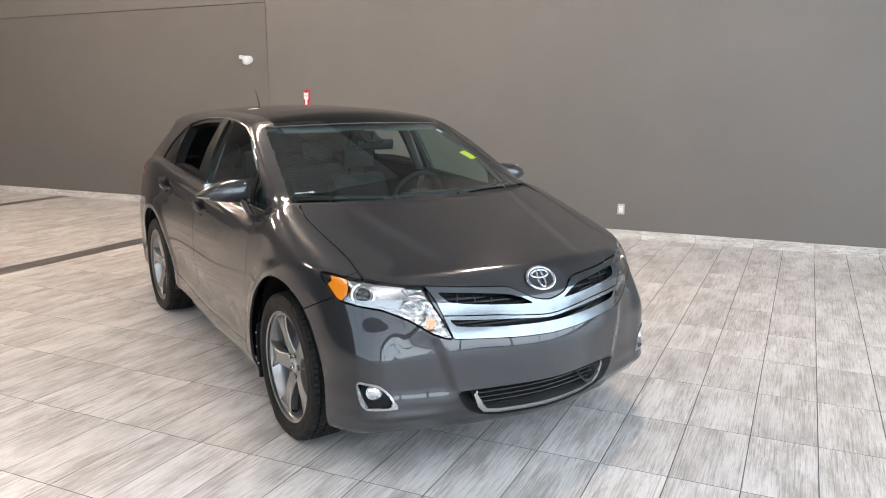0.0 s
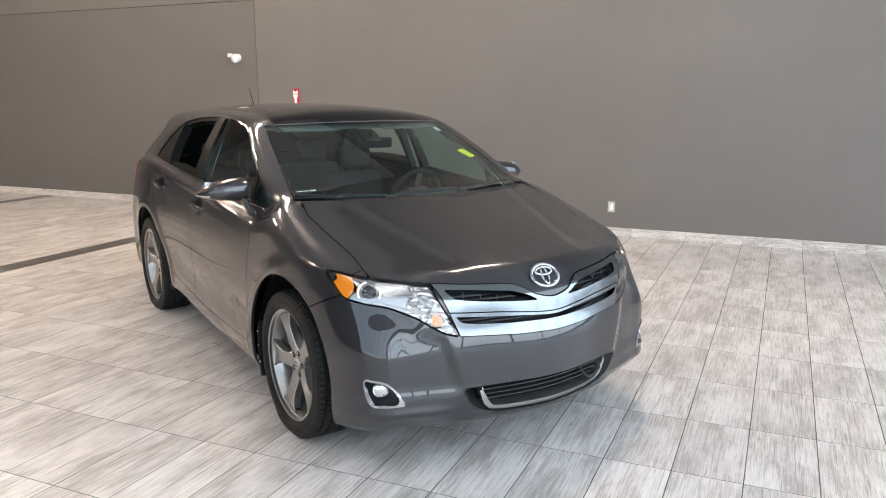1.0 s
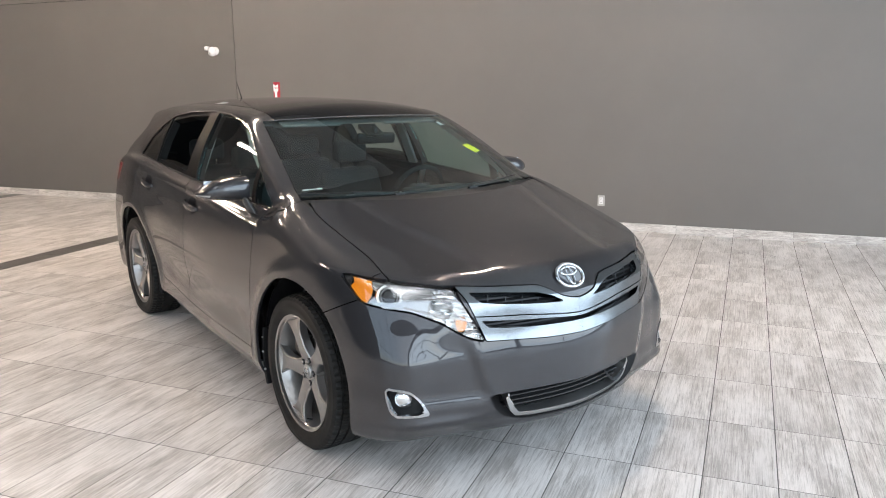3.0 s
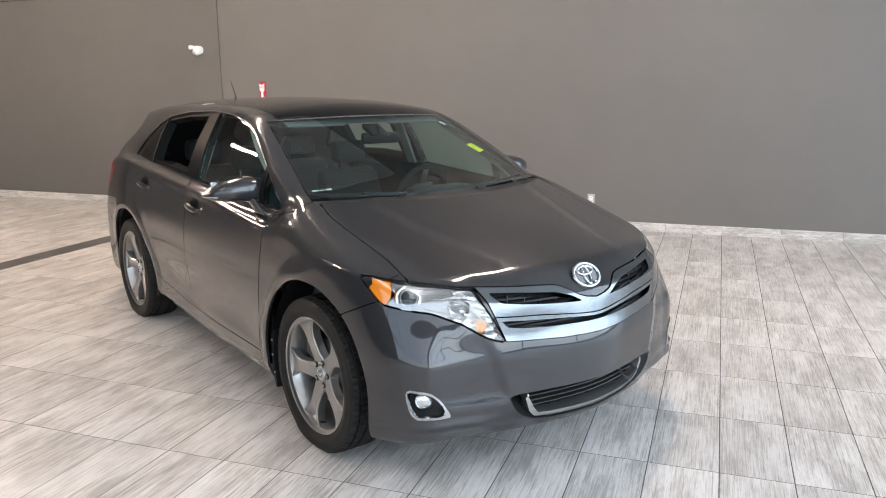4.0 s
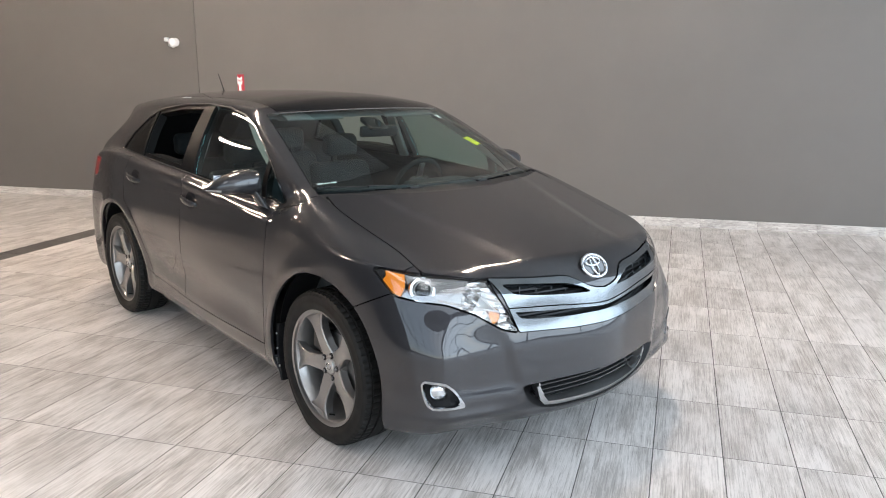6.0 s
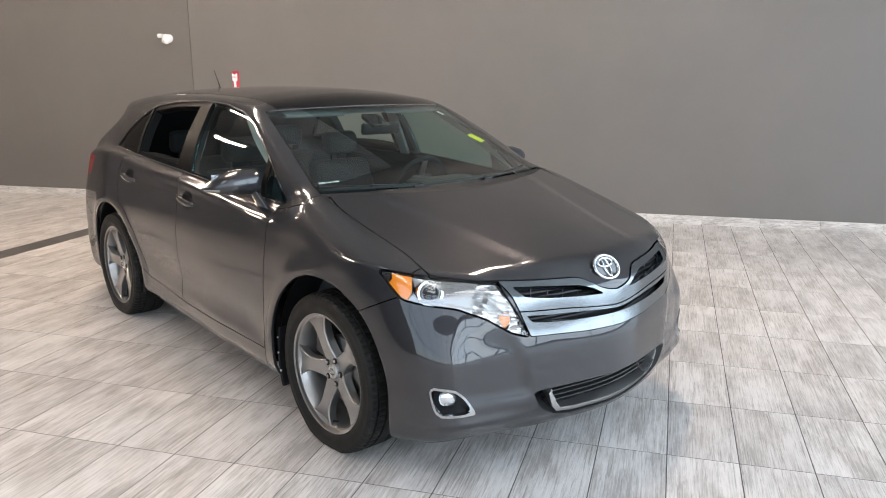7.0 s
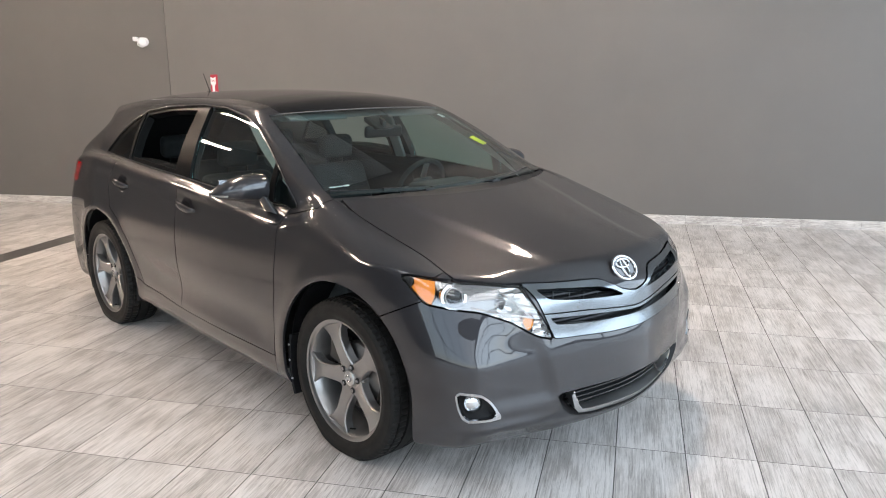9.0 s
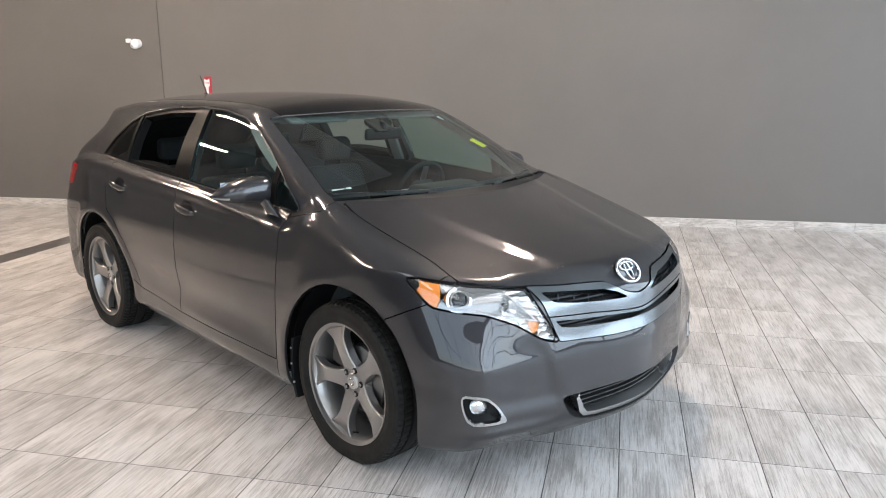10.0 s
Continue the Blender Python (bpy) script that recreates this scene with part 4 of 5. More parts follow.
oval_ring("oval_rim", 0.076, 0.055, 0.0085, 0.006)
oval_ring("oval_bar", 0.046, 0.019, 0.0065, 0.005, 0, 0.021)
oval_ring("oval_bar", 0.017, 0.044, 0.0065, 0.005, 0, 0.0)
bm = bmesh.new()
bmesh.ops.create_circle(bm, cap_ends=True, segments=48, radius=1, matrix=Matrix.Diagonal((0.076, 0.055, 1, 1)))
bm.transform(eplace @ Matrix.Translation((0, 0, -0.002)))
part("back_plate", bm, PAINT, emblem, smooth=False)

# ---------------------------------------------------------------- wheels
ALLOY = material("silver_alloy", (0.33, 0.322, 0.315), 0.32, 0.85)
ALLOY.node_tree.nodes["Principled BSDF"].inputs["Coat Weight"].default_value = 0.5
CAST_IRON = material("cast_iron", (0.09, 0.085, 0.08), 0.6, 0.6)
STEEL = material("brake_steel", (0.30, 0.29, 0.28), 0.4, 1.0)


def lathe(name, prof, mat, parent, n=96, label="", bump=None, cap=False):
    """Turn a profile of (radius, outward) about the wheel's axle, which runs along -x."""
    bm = bmesh.new()
    rings = []
    for i in range(n):
        q = 2 * math.pi * i / n
        rings.append([bm.verts.new((-x, (r - (bump(i, k) if bump else 0)) * math.cos(q), (r - (bump(i, k) if bump else 0)) * math.sin(q))) for k, (r, x) in enumerate(prof)])
    for i in range(n):
        u, v = rings[i], rings[(i + 1) % n]
        for k in range(len(prof) - 1):
            bm.faces.new((u[k], u[k + 1], v[k + 1], v[k]))
    if cap:
        bm.faces.new([r[-1] for r in rings])
    bmesh.ops.recalc_face_normals(bm, faces=bm.faces)
    return part(name, bm, mat, parent, label)


def make_wheel(turn):
    """A wheel about the origin, its face to -x."""
    w = new("wheel")
    tyre = [(0.274, -0.105), (0.290, -0.116), (0.320, -0.1225), (0.350, -0.118), (0.366, -0.108),
            (0.372, -0.085), (0.364, -0.083), (0.364, -0.077), (0.3735, -0.075), (0.3745, -0.040), (0.365, -0.038), (0.365, -0.030), (0.3748, -0.028),
            (0.3748, 0.028), (0.365, 0.030), (0.365, 0.038), (0.3745, 0.040), (0.3735, 0.075), (0.364, 0.077), (0.364, 0.083), (0.372, 0.085),
            (0.366, 0.108), (0.352, 0.117), (0.346, 0.1185), (0.343, 0.1175), (0.322, 0.1225), (0.306, 0.1215), (0.303, 0.1195), (0.293, 0.117), (0.284, 0.110), (0.274, 0.105)]

    def sipe(i, k):
        return 0.006 if i % 4 == 0 and k in (4, 5, 8, 9, 16, 17, 20, 21) else 0
    rubber = lathe("tyre", tyre, RUBBER, w, 288, "black road tyre", sipe)
    # the tread is pressed flat where it stands on the floor
    for v in rubber.data.vertices:
        low = -HUB_Z + 0.0008 + 0.35 * max(0.0, abs(v.co.x) - 0.112)
        if v.co.z < low:
            v.co.z = low
        elif v.co.z < -0.29:
            v.co.x *= 1 + 0.05 * (1 - abs(v.co.z + 0.325) / 0.036) if abs(v.co.z + 0.325) < 0.036 else 1
    rim = new("rim")
    rim.parent = w
    tagged(rim, "silver five-spoke alloy rim")
    lathe("barrel", [(0.258, 0.106), (0.268, 0.110), (0.270, 0.105), (0.262, 0.098), (0.252, 0.094), (0.244, 0.080), (0.236, 0.04), (0.226, -0.02), (0.232, -0.09), (0.262, -0.105)], ALLOY, rim, 96)
    # spokes: waisted in the middle, flaring to the rim, with a shallow valley between two ridges
    for s in range(5):
        bm = bmesh.new()
        q0 = radians(turn + 72 * s)
        rows = []
        for r in np.linspace(0.045, 0.252, 24):
            f = (r - 0.045) / 0.207
            half = float(curve((0.0, 0.048), (0.25, 0.036), (0.55, 0.033), (0.75, 0.043), (0.9, 0.066), (1.0, 0.090))(f))
            face = float(curve((0.0, 0.062), (0.3, 0.078), (0.7, 0.090), (1.0, 0.096))(f))
            valley = 0.005 * math.sin(math.pi * min(1, f * 1.1)) + 0.022 * max(0.0, f - 0.66) / 0.34
            row = []
            for c in (-1.0, -1.0, -0.86, -0.6, -0.25, 0.25, 0.6, 0.86, 1.0, 1.0):
                ridge = face - valley * (1 - abs(c)) - (0.006 if abs(c) == 1.0 else 0)
                row.append((c * half, r, ridge))
            row[0] = (row[0][0] * 0.9, r, face - 0.045)
            row[-1] = (row[-1][0] * 0.9, r, face - 0.045)
            rows.append([bm.verts.new((-h, r_ * math.cos(q0) - c_ * math.sin(q0), r_ * math.sin(q0) + c_ * math.cos(q0))) for c_, r_, h in row])
        for u, v in zip(rows[:-1], rows[1:]):
            for i in range(9):
                bm.faces.new((u[i], u[i + 1], v[i + 1], v[i]))
        bmesh.ops.recalc_face_normals(bm, faces=bm.faces)
        part("spoke", bm, ALLOY, rim)
    for piece in rim.children:
        for v in piece.data.vertices:
            v.co.y, v.co.z = v.co.y * 1.045, v.co.z * 1.045
    lathe("hub", [(0.082, 0.010), (0.082, 0.050), (0.074, 0.060), (0.048, 0.066), (0.040, 0.062)], ALLOY, rim, 48, cap=True)
    lathe("centre_cap", [(0.036, 0.060), (0.036, 0.068), (0.032, 0.072), (0.012, 0.074)], SATIN, rim, 32, cap=True)
    oval = bmesh.new()
    rings = []
    for q in np.linspace(0, 2 * math.pi, 25)[:-1]:
        rings.append([oval.verts.new((-0.075 - 0.002 * math.sin(a), (0.019 + 0.003 * math.cos(a)) * math.cos(q), (0.013 + 0.003 * math.cos(a)) * math.sin(q))) for a in np.linspace(0, 2 * math.pi, 7)[:-1]])
    for i in range(24):
        for j in range(6):
            oval.faces.new((rings[i][j], rings[(i + 1) % 24][j], rings[(i + 1) % 24][(j + 1) % 6], rings[i][(j + 1) % 6]))
    bmesh.ops.recalc_face_normals(oval, faces=oval.faces)
    part("cap_oval", oval, CHROME, rim)
    for s in range(5):
        q = radians(turn + 36 + 72 * s)
        y, z = 0.057 * math.cos(q), 0.057 * math.sin(q)
        bm = bmesh.new()
        bmesh.ops.create_cone(bm, cap_ends=True, segments=6, radius1=0.0105, radius2=0.009, depth=0.022, matrix=Matrix.Translation((-0.060, y, z)) @ Matrix.Rotation(radians(-90), 4, "Y"))
        part("lug_nut", bm, CHROME, rim, smooth=False)
        bm = bmesh.new()
        bmesh.ops.create_cone(bm, cap_ends=True, segments=20, radius1=0.0145, radius2=0.0145, depth=0.004, matrix=Matrix.Translation((-0.0655, y, z)) @ Matrix.Rotation(radians(-90), 4, "Y"))
        part("lug_recess", bm, BLACK, rim, smooth=False)
    lathe("brake_disc", [(0.075, 0.0), (0.085, 0.02), (0.155, 0.02), (0.160, 0.012), (0.160, -0.01), (0.075, -0.02)], STEEL, w, 64)
    bm = box_bm((-0.05, 0.10, 0.02), (0.02, 0.185, 0.14), 0.012)
    bm.transform(Matrix.Rotation(radians(10), 4, "X"))
    part("caliper", bm, CAST_IRON, w)
    # added black disc behind the brake, standing in for the well's shade
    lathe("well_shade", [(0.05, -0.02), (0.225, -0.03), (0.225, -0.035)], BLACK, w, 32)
    # valve stem
    bm = bmesh.new()
    bmesh.ops.create_cone(bm, cap_ends=True, segments=10, radius1=0.004, radius2=0.004, depth=0.03, matrix=Matrix.Translation((-0.085, -0.035, -0.228)) @ Matrix.Rotation(radians(-70), 4, "Y"))
    part("valve", bm, BLACK, w)
    return w


WHEELS = ((-0.818, AXLE_F + 0.022, 142.4, 0), (-0.815, AXLE_R + 0.022, 150, 0), (0.818, AXLE_F + 0.022, 142, 180), (0.815, AXLE_R + 0.022, 170, 180))
for x, y, turn, face in WHEELS:
    wheel = make_wheel(turn)
    wheel.parent = car
    tagged(wheel, "five-spoke silver alloy wheel with a black tyre")
    wheel.matrix_basis = pose(x, y, HUB_Z, 0, 0, face)

# wheel wells, splash guards and underside
for sign in (-1, 1):
    for ya in (AXLE_F, AXLE_R):
        bm = bmesh.new()
        rows = []
        for q in np.linspace(radians(-16), radians(196), 40):
            c, s = math.cos(q), math.sin(q)
            ring = [bm.verts.new((sign * a, ya + r * c, WHEEL_Z + r * s)) for a, r in ((0.915, 0.452), (0.90, 0.468), (0.60, 0.475))]
            rows.append(ring + [bm.verts.new((sign * 0.60, ya, WHEEL_Z))])
        for u, v in zip(rows[:-1], rows[1:]):
            for i in range(3):
                bm.faces.new((u[i], u[i + 1], v[i + 1], v[i]))
        part("wheel_well", bm, BLACK, car, "black plastic wheel well liner")
        # splash guard behind the wheel
        bm = bmesh.new()
        cols = []
        for k in range(9):
            f = k / 8
            q = radians(14 - 38 * f)
            yy, zz = ya + (ARCH - 0.016 + 0.015 * f) * math.cos(q), WHEEL_Z + (ARCH - 0.016) * math.sin(q) - 0.02 * f
            edge = 0.928 if ya == AXLE_F else 0.905
            cols.append([bm.verts.new((sign * a, yy + d, zz)) for a, d in ((edge, 0.0), (edge + 0.004, 0.012), (0.72, 0.012), (0.72, 0.0))])
        for u, v in zip(cols[:-1], cols[1:]):
            for i in range(4):
                bm.faces.new((u[i], u[(i + 1) % 4], v[(i + 1) % 4], v[i]))
        bm.faces.new(cols[0]), bm.faces.new(cols[-1])
        bmesh.ops.recalc_face_normals(bm, faces=bm.faces)
        guard = part("splash_guard", bm, BLACK, car, "black splash guard behind the wheel")
        for zz in (0.42, 0.34, 0.25):
            bm = bmesh.new()
            bmesh.ops.create_uvsphere(bm, u_segments=10, v_segments=6, radius=0.006)
            bm.transform(Matrix.Translation((sign * (0.93 if ya == AXLE_F else 0.905), ya + math.sqrt(max(0, ARCH**2 - (zz - WHEEL_Z) ** 2)) - 0.002, zz)))
            part("screw", bm, SATIN, guard)
part("underside", box_bm((-0.60, -0.62, 0.20), (0.60, 3.6, 0.30), 0.03), BLACK, car, "black underside")
part("underside", box_bm((-0.80, 0.50, 0.21), (0.80, 2.25, 0.30), 0.03), BLACK, car)
part("engine_block", box_bm((-0.56, -0.66, 0.30), (0.56, 0.10, 0.80), 0.03), BLACK, car)

# ---------------------------------------------------------------- cabin
def extruded(name, pts, x0, x1, mat, parent, bevel=0.02, label=""):
    bm = bmesh.new()
    a = [bm.verts.new((x0, y, z)) for y, z in pts]
    b = [bm.verts.new((x1, y, z)) for y, z in pts]
    n = len(pts)
    bm.faces.new(a), bm.faces.new(b)
    for i in range(n):
        bm.faces.new((a[i], a[(i + 1) % n], b[(i + 1) % n], b[i]))
    bmesh.ops.recalc_face_normals(bm, faces=bm.faces)
    bmesh.ops.bevel(bm, geom=bm.edges[:], offset=bevel, segments=3, affect="EDGES", profile=0.5)
    return part(name, bm, mat, parent, label)


DASH = material("dark_dashboard", (0.030, 0.036, 0.037), 0.6)
grain(DASH, 500, 0.3)
extruded("dashboard", [(0.22, 0.98), (0.34, 1.045), (0.55, 1.05), (0.72, 1.01), (0.80, 0.93), (0.80, 0.62), (0.7, 0.5), (0.22, 0.5)], -0.72, 0.72, DASH, car, 0.025)
extruded("instrument_hood", [(0.48, 1.02), (0.66, 1.072), (0.80, 1.068), (0.84, 1.0), (0.80, 0.92)], 0.17, 0.60, DASH, car, 0.02)
extruded("console", [(0.75, 0.40), (0.75, 0.85), (1.0, 0.72), (1.7, 0.66), (1.75, 0.40)], -0.13, 0.13, DASH, car, 0.03)
part("cabin_floor", box_bm((-0.80, 0.2, 0.28), (0.80, 3.5, 0.36)), BLACK, car, smooth=False)
extruded("load_cover", [(2.9, 0.95), (2.9, 0.98), (3.5, 0.98), (3.5, 0.95)], -0.62, 0.62, BLACK, car, 0.008)


def seat(x0, x1, y, back_top, parent, rests):
    s = new("seat")
    s.parent = parent
    tagged(s, "charcoal leather seat with headrest")
    extruded("cushion", [(y, 0.40), (y - 0.02, 0.58), (y + 0.08, 0.625), (y + 0.42, 0.58), (y + 0.52, 0.58), (y + 0.52, 0.40)], x0, x1, LEATHER, s, 0.04)
    extruded("backrest", [(y + 0.40, 0.56), (y + 0.45, 0.80), (y + 0.58, back_top), (y + 0.69, back_top), (y + 0.66, 0.9), (y + 0.58, 0.52)], x0 + 0.015, x1 - 0.015, LEATHER, s, 0.045)
    for x in rests:
        extruded("headrest", [(y + 0.56, back_top + 0.035), (y + 0.55, back_top + 0.17), (y + 0.60, back_top + 0.205), (y + 0.66, back_top + 0.18), (y + 0.665, back_top + 0.05)], x - 0.125, x + 0.125, LEATHER, s, 0.03)
        for dx in (-0.068, 0.068):
            part("post", box_bm((x + dx - 0.005, y + 0.612, back_top - 0.03), (x + dx + 0.005, y + 0.622, back_top + 0.06)), CHROME, s)
    return s


seat(-0.63, -0.13, 1.22, 1.095, car, (-0.38,))
seat(0.13, 0.63, 1.22, 1.095, car, (0.38,))
seat(-0.66, 0.66, 2.02, 1.10, car, (-0.40, 0.40))

# steering wheel
sw = new("steering_wheel")
sw.parent = car
tagged(sw, "dark leather steering wheel")
swm = Matrix.Translation((0.38, 0.93, 1.005)) @ Matrix.Rotation(radians(-68), 4, "X")


def torus(R, r, m, n=48, k=10):
    bm = bmesh.new()
    rings = [[bm.verts.new(((R + r * math.cos(a)) * math.cos(q), (R + r * math.cos(a)) * math.sin(q), r * math.sin(a))) for a in np.linspace(0, 2 * math.pi, k + 1)[:-1]] for q in np.linspace(0, 2 * math.pi, n + 1)[:-1]]
    for i in range(n):
        for j in range(k):
            bm.faces.new((rings[i][j], rings[(i + 1) % n][j], rings[(i + 1) % n][(j + 1) % k], rings[i][(j + 1) % k]))
    bm.transform(m)
    bmesh.ops.recalc_face_normals(bm, faces=bm.faces)
    return bm


part("rim", torus(0.183, 0.016, swm), LEATHER, sw)
bm = box_bm((-0.085, -0.07, -0.03), (0.085, 0.07, 0.015), 0.03, 3)
bm.transform(swm)
part("boss", bm, DASH, sw)
for lo, hi in (((-0.175, -0.018, -0.008), (-0.07, 0.018, 0.006)), ((0.07, -0.018, -0.008), (0.175, 0.018, 0.006)), ((-0.02, -0.175, -0.008), (0.02, -0.06, 0.006))):
    bm = box_bm(lo, hi, 0.005)
    bm.transform(swm)
    part("arm", bm, SATIN, sw)

# inner mirror, sun visors, tags
rm = new("inner_mirror")
rm.parent = car
tagged(rm, "dark inner mirror on a stalk")
bm = box_bm((-0.125, -0.018, -0.034), (0.125, 0.018, 0.034), 0.016, 3)
bm.transform(pose(0.02, 0.84, 1.375, 8, 0, -6))
part("housing", bm, BLACK, rm)
bm = box_bm((-0.11, 0.0185, -0.027), (0.11, 0.020, 0.027))
bm.transform(pose(0.02, 0.84, 1.375, 8, 0, -6))
part("mirror_glass", bm, CHROME, rm, smooth=False)
extruded("stalk", [(0.80, 1.38), (0.82, 1.40), (0.84, 1.455), (0.80, 1.44)], -0.012, 0.012, BLACK, rm, 0.004)
extruded("sensor_box", [(0.78, 1.395), (0.92, 1.46), (0.92, 1.43), (0.82, 1.385)], -0.06, 0.06, BLACK, rm, 0.008)
for s in (-1, 1):
    bm = box_bm((-0.19, -0.055, -0.008), (0.19, 0.055, 0.008), 0.007, 3)
    bm.transform(pose(s * 0.34, 1.0, 1.475, 22, 0, 0))
    part("sun_visor", bm, LINER, car, "pale grey folded sun visor")
    # inner lining of the centre post
    bm = box_bm((-0.012, -0.05, -0.22), (0.012, 0.05, 0.22), 0.01)
    bm.transform(pose(s * 0.725, 1.615, 1.325, 0, s * -22, 0))
    part("post_lining", bm, POST_LINER, car, "pale grey post lining")

TAG_Y = material("yellow_tag", (0.75, 0.80, 0.02), 0.6)
TAG_W = material("white_tag", (0.75, 0.78, 0.78), 0.6)


def on_screen(name, x, y, w, h, mat, tilt, label):
    """A small paper tag stuck behind the windscreen."""
    z = float(shield(np.array(abs(x)), np.array(y)))
    n = gradient(np.array([x, y, z]))
    bm = box_bm((-w / 2, -h / 2, -0.001), (w / 2, h / 2, 0.001))
    up = Vector(n)
    m = up.to_track_quat("Z", "Y").to_matrix().to_4x4()
    bm.transform(Matrix.Translation(Vector((x, y, z)) - up * 0.012) @ m @ Matrix.Rotation(radians(tilt), 4, "Z"))
    return part(name, bm, mat, car, label, smooth=False)


on_screen("paper_tag", 0.572, 0.606, 0.098, 0.070, TAG_Y, 100, "yellow paper tag on the windscreen")
on_screen("paper_tag", 0.545, 0.905, 0.045, 0.03, TAG_W, 100, "white sticker on the windscreen")

# wipers: thin blades lying along the foot of the screen, each with a low arm beside it
def sweep_bar(stations, section):
    bm = bmesh.new()
    rows = [[bm.verts.new((x, y + dy * k, z + dz * k)) for dy, dz in section] for x, y, z, k in stations]
    n = len(section)
    for u, v in zip(rows[:-1], rows[1:]):
        for i in range(n):
            bm.faces.new((u[i], u[(i + 1) % n], v[(i + 1) % n], v[i]))
    bm.faces.new(rows[0]), bm.faces.new(rows[-1])
    bmesh.ops.recalc_face_normals(bm, faces=bm.faces)
    return bm


def on_glass(x, up, lift):
    y = 0.128 + 0.32 * x * x + up
    return x, y, float(shield(np.array(abs(x)), np.array(y))) + lift


for x0, x1, up0, up1, a0, a1 in ((-0.735, -0.30, 0.016, 0.004, -0.50, -0.27), (-0.24, 0.64, 0.004, 0.022, 0.20, 0.50)):
    wp = new("wiper")
    wp.parent = car
    tagged(wp, "black windscreen wiper")
    for nm, section, lift in (("blade", ((-0.004, -0.007), (0.004, -0.007), (0.003, 0.006), (-0.003, 0.006)), 0.009), ("spoiler", ((-0.007, -0.003), (0.007, -0.002), (0.003, 0.003), (-0.004, 0.003)), 0.0155)):
        part(nm, sweep_bar([(*on_glass(x0 + (x1 - x0) * f, up0 + (up1 - up0) * f, lift), 1.0) for f in np.linspace(0, 1, 17)], section), BLACK, wp)
    stations = [(*on_glass(a0 + (a1 - a0) * f, -0.012 + 0.016 * (f if a0 > 0 else 1 - f), 0.020), 1.0) for f in np.linspace(0, 1, 9)]
    part("arm", sweep_bar(stations, ((-0.010, -0.006), (0.010, -0.006), (0.008, 0.006), (-0.008, 0.006))), BLACK, wp)
    hx = a0 if a0 > 0 else a1
    bm = box_bm((-0.03, -0.012, -0.014), (0.03, 0.012, 0.008), 0.006)
    bm.transform(Matrix.Translation(on_glass(hx, -0.018, 0.016)))
    part("pivot", bm, BLACK, wp)

# strip between windscreen and roof, painting the glint on the roof's front edge
def skin_height(x, y):
    lo, hi = 1.0, 1.8
    for _ in range(24):
        mid = (lo + hi) / 2
        if solid(np.array([x, y, mid])) < 0:
            lo = mid
        else:
            hi = mid
    return lo


part("roof_edge_glint", sweep_bar([(x, 0.935 + 0.2 * x * x, skin_height(x, 0.935 + 0.2 * x * x) + 0.0005, 1.0) for x in np.linspace(-0.585, 0.585, 41)], ((-0.005, -0.003), (0.005, -0.002), (0.003, 0.0025), (-0.003, 0.0015))), EDGE_GLINT, car, "thin grey strip for the glint of the roof edge over the windscreen")

# unreadable white writing low on the windscreen, as plain bars
for x0, x1, h in ((-0.702, -0.672, 0.0045), (-0.668, -0.640, 0.003), (-0.633, -0.607, 0.0055)):
    spots = []
    for x in np.linspace(x0, x1, 4):
        y = 0.364 + (x + 0.702) * -0.298
        spots.append((x, y, skin_height(x, y) - 0.007, h))
    part("writing_bar", sweep_bar(spots, ((-1.0, -0.5), (1.0, 0.5), (1.0, 0.75), (-1.0, -0.25))), TAG_W, car, "white writing on the windscreen")

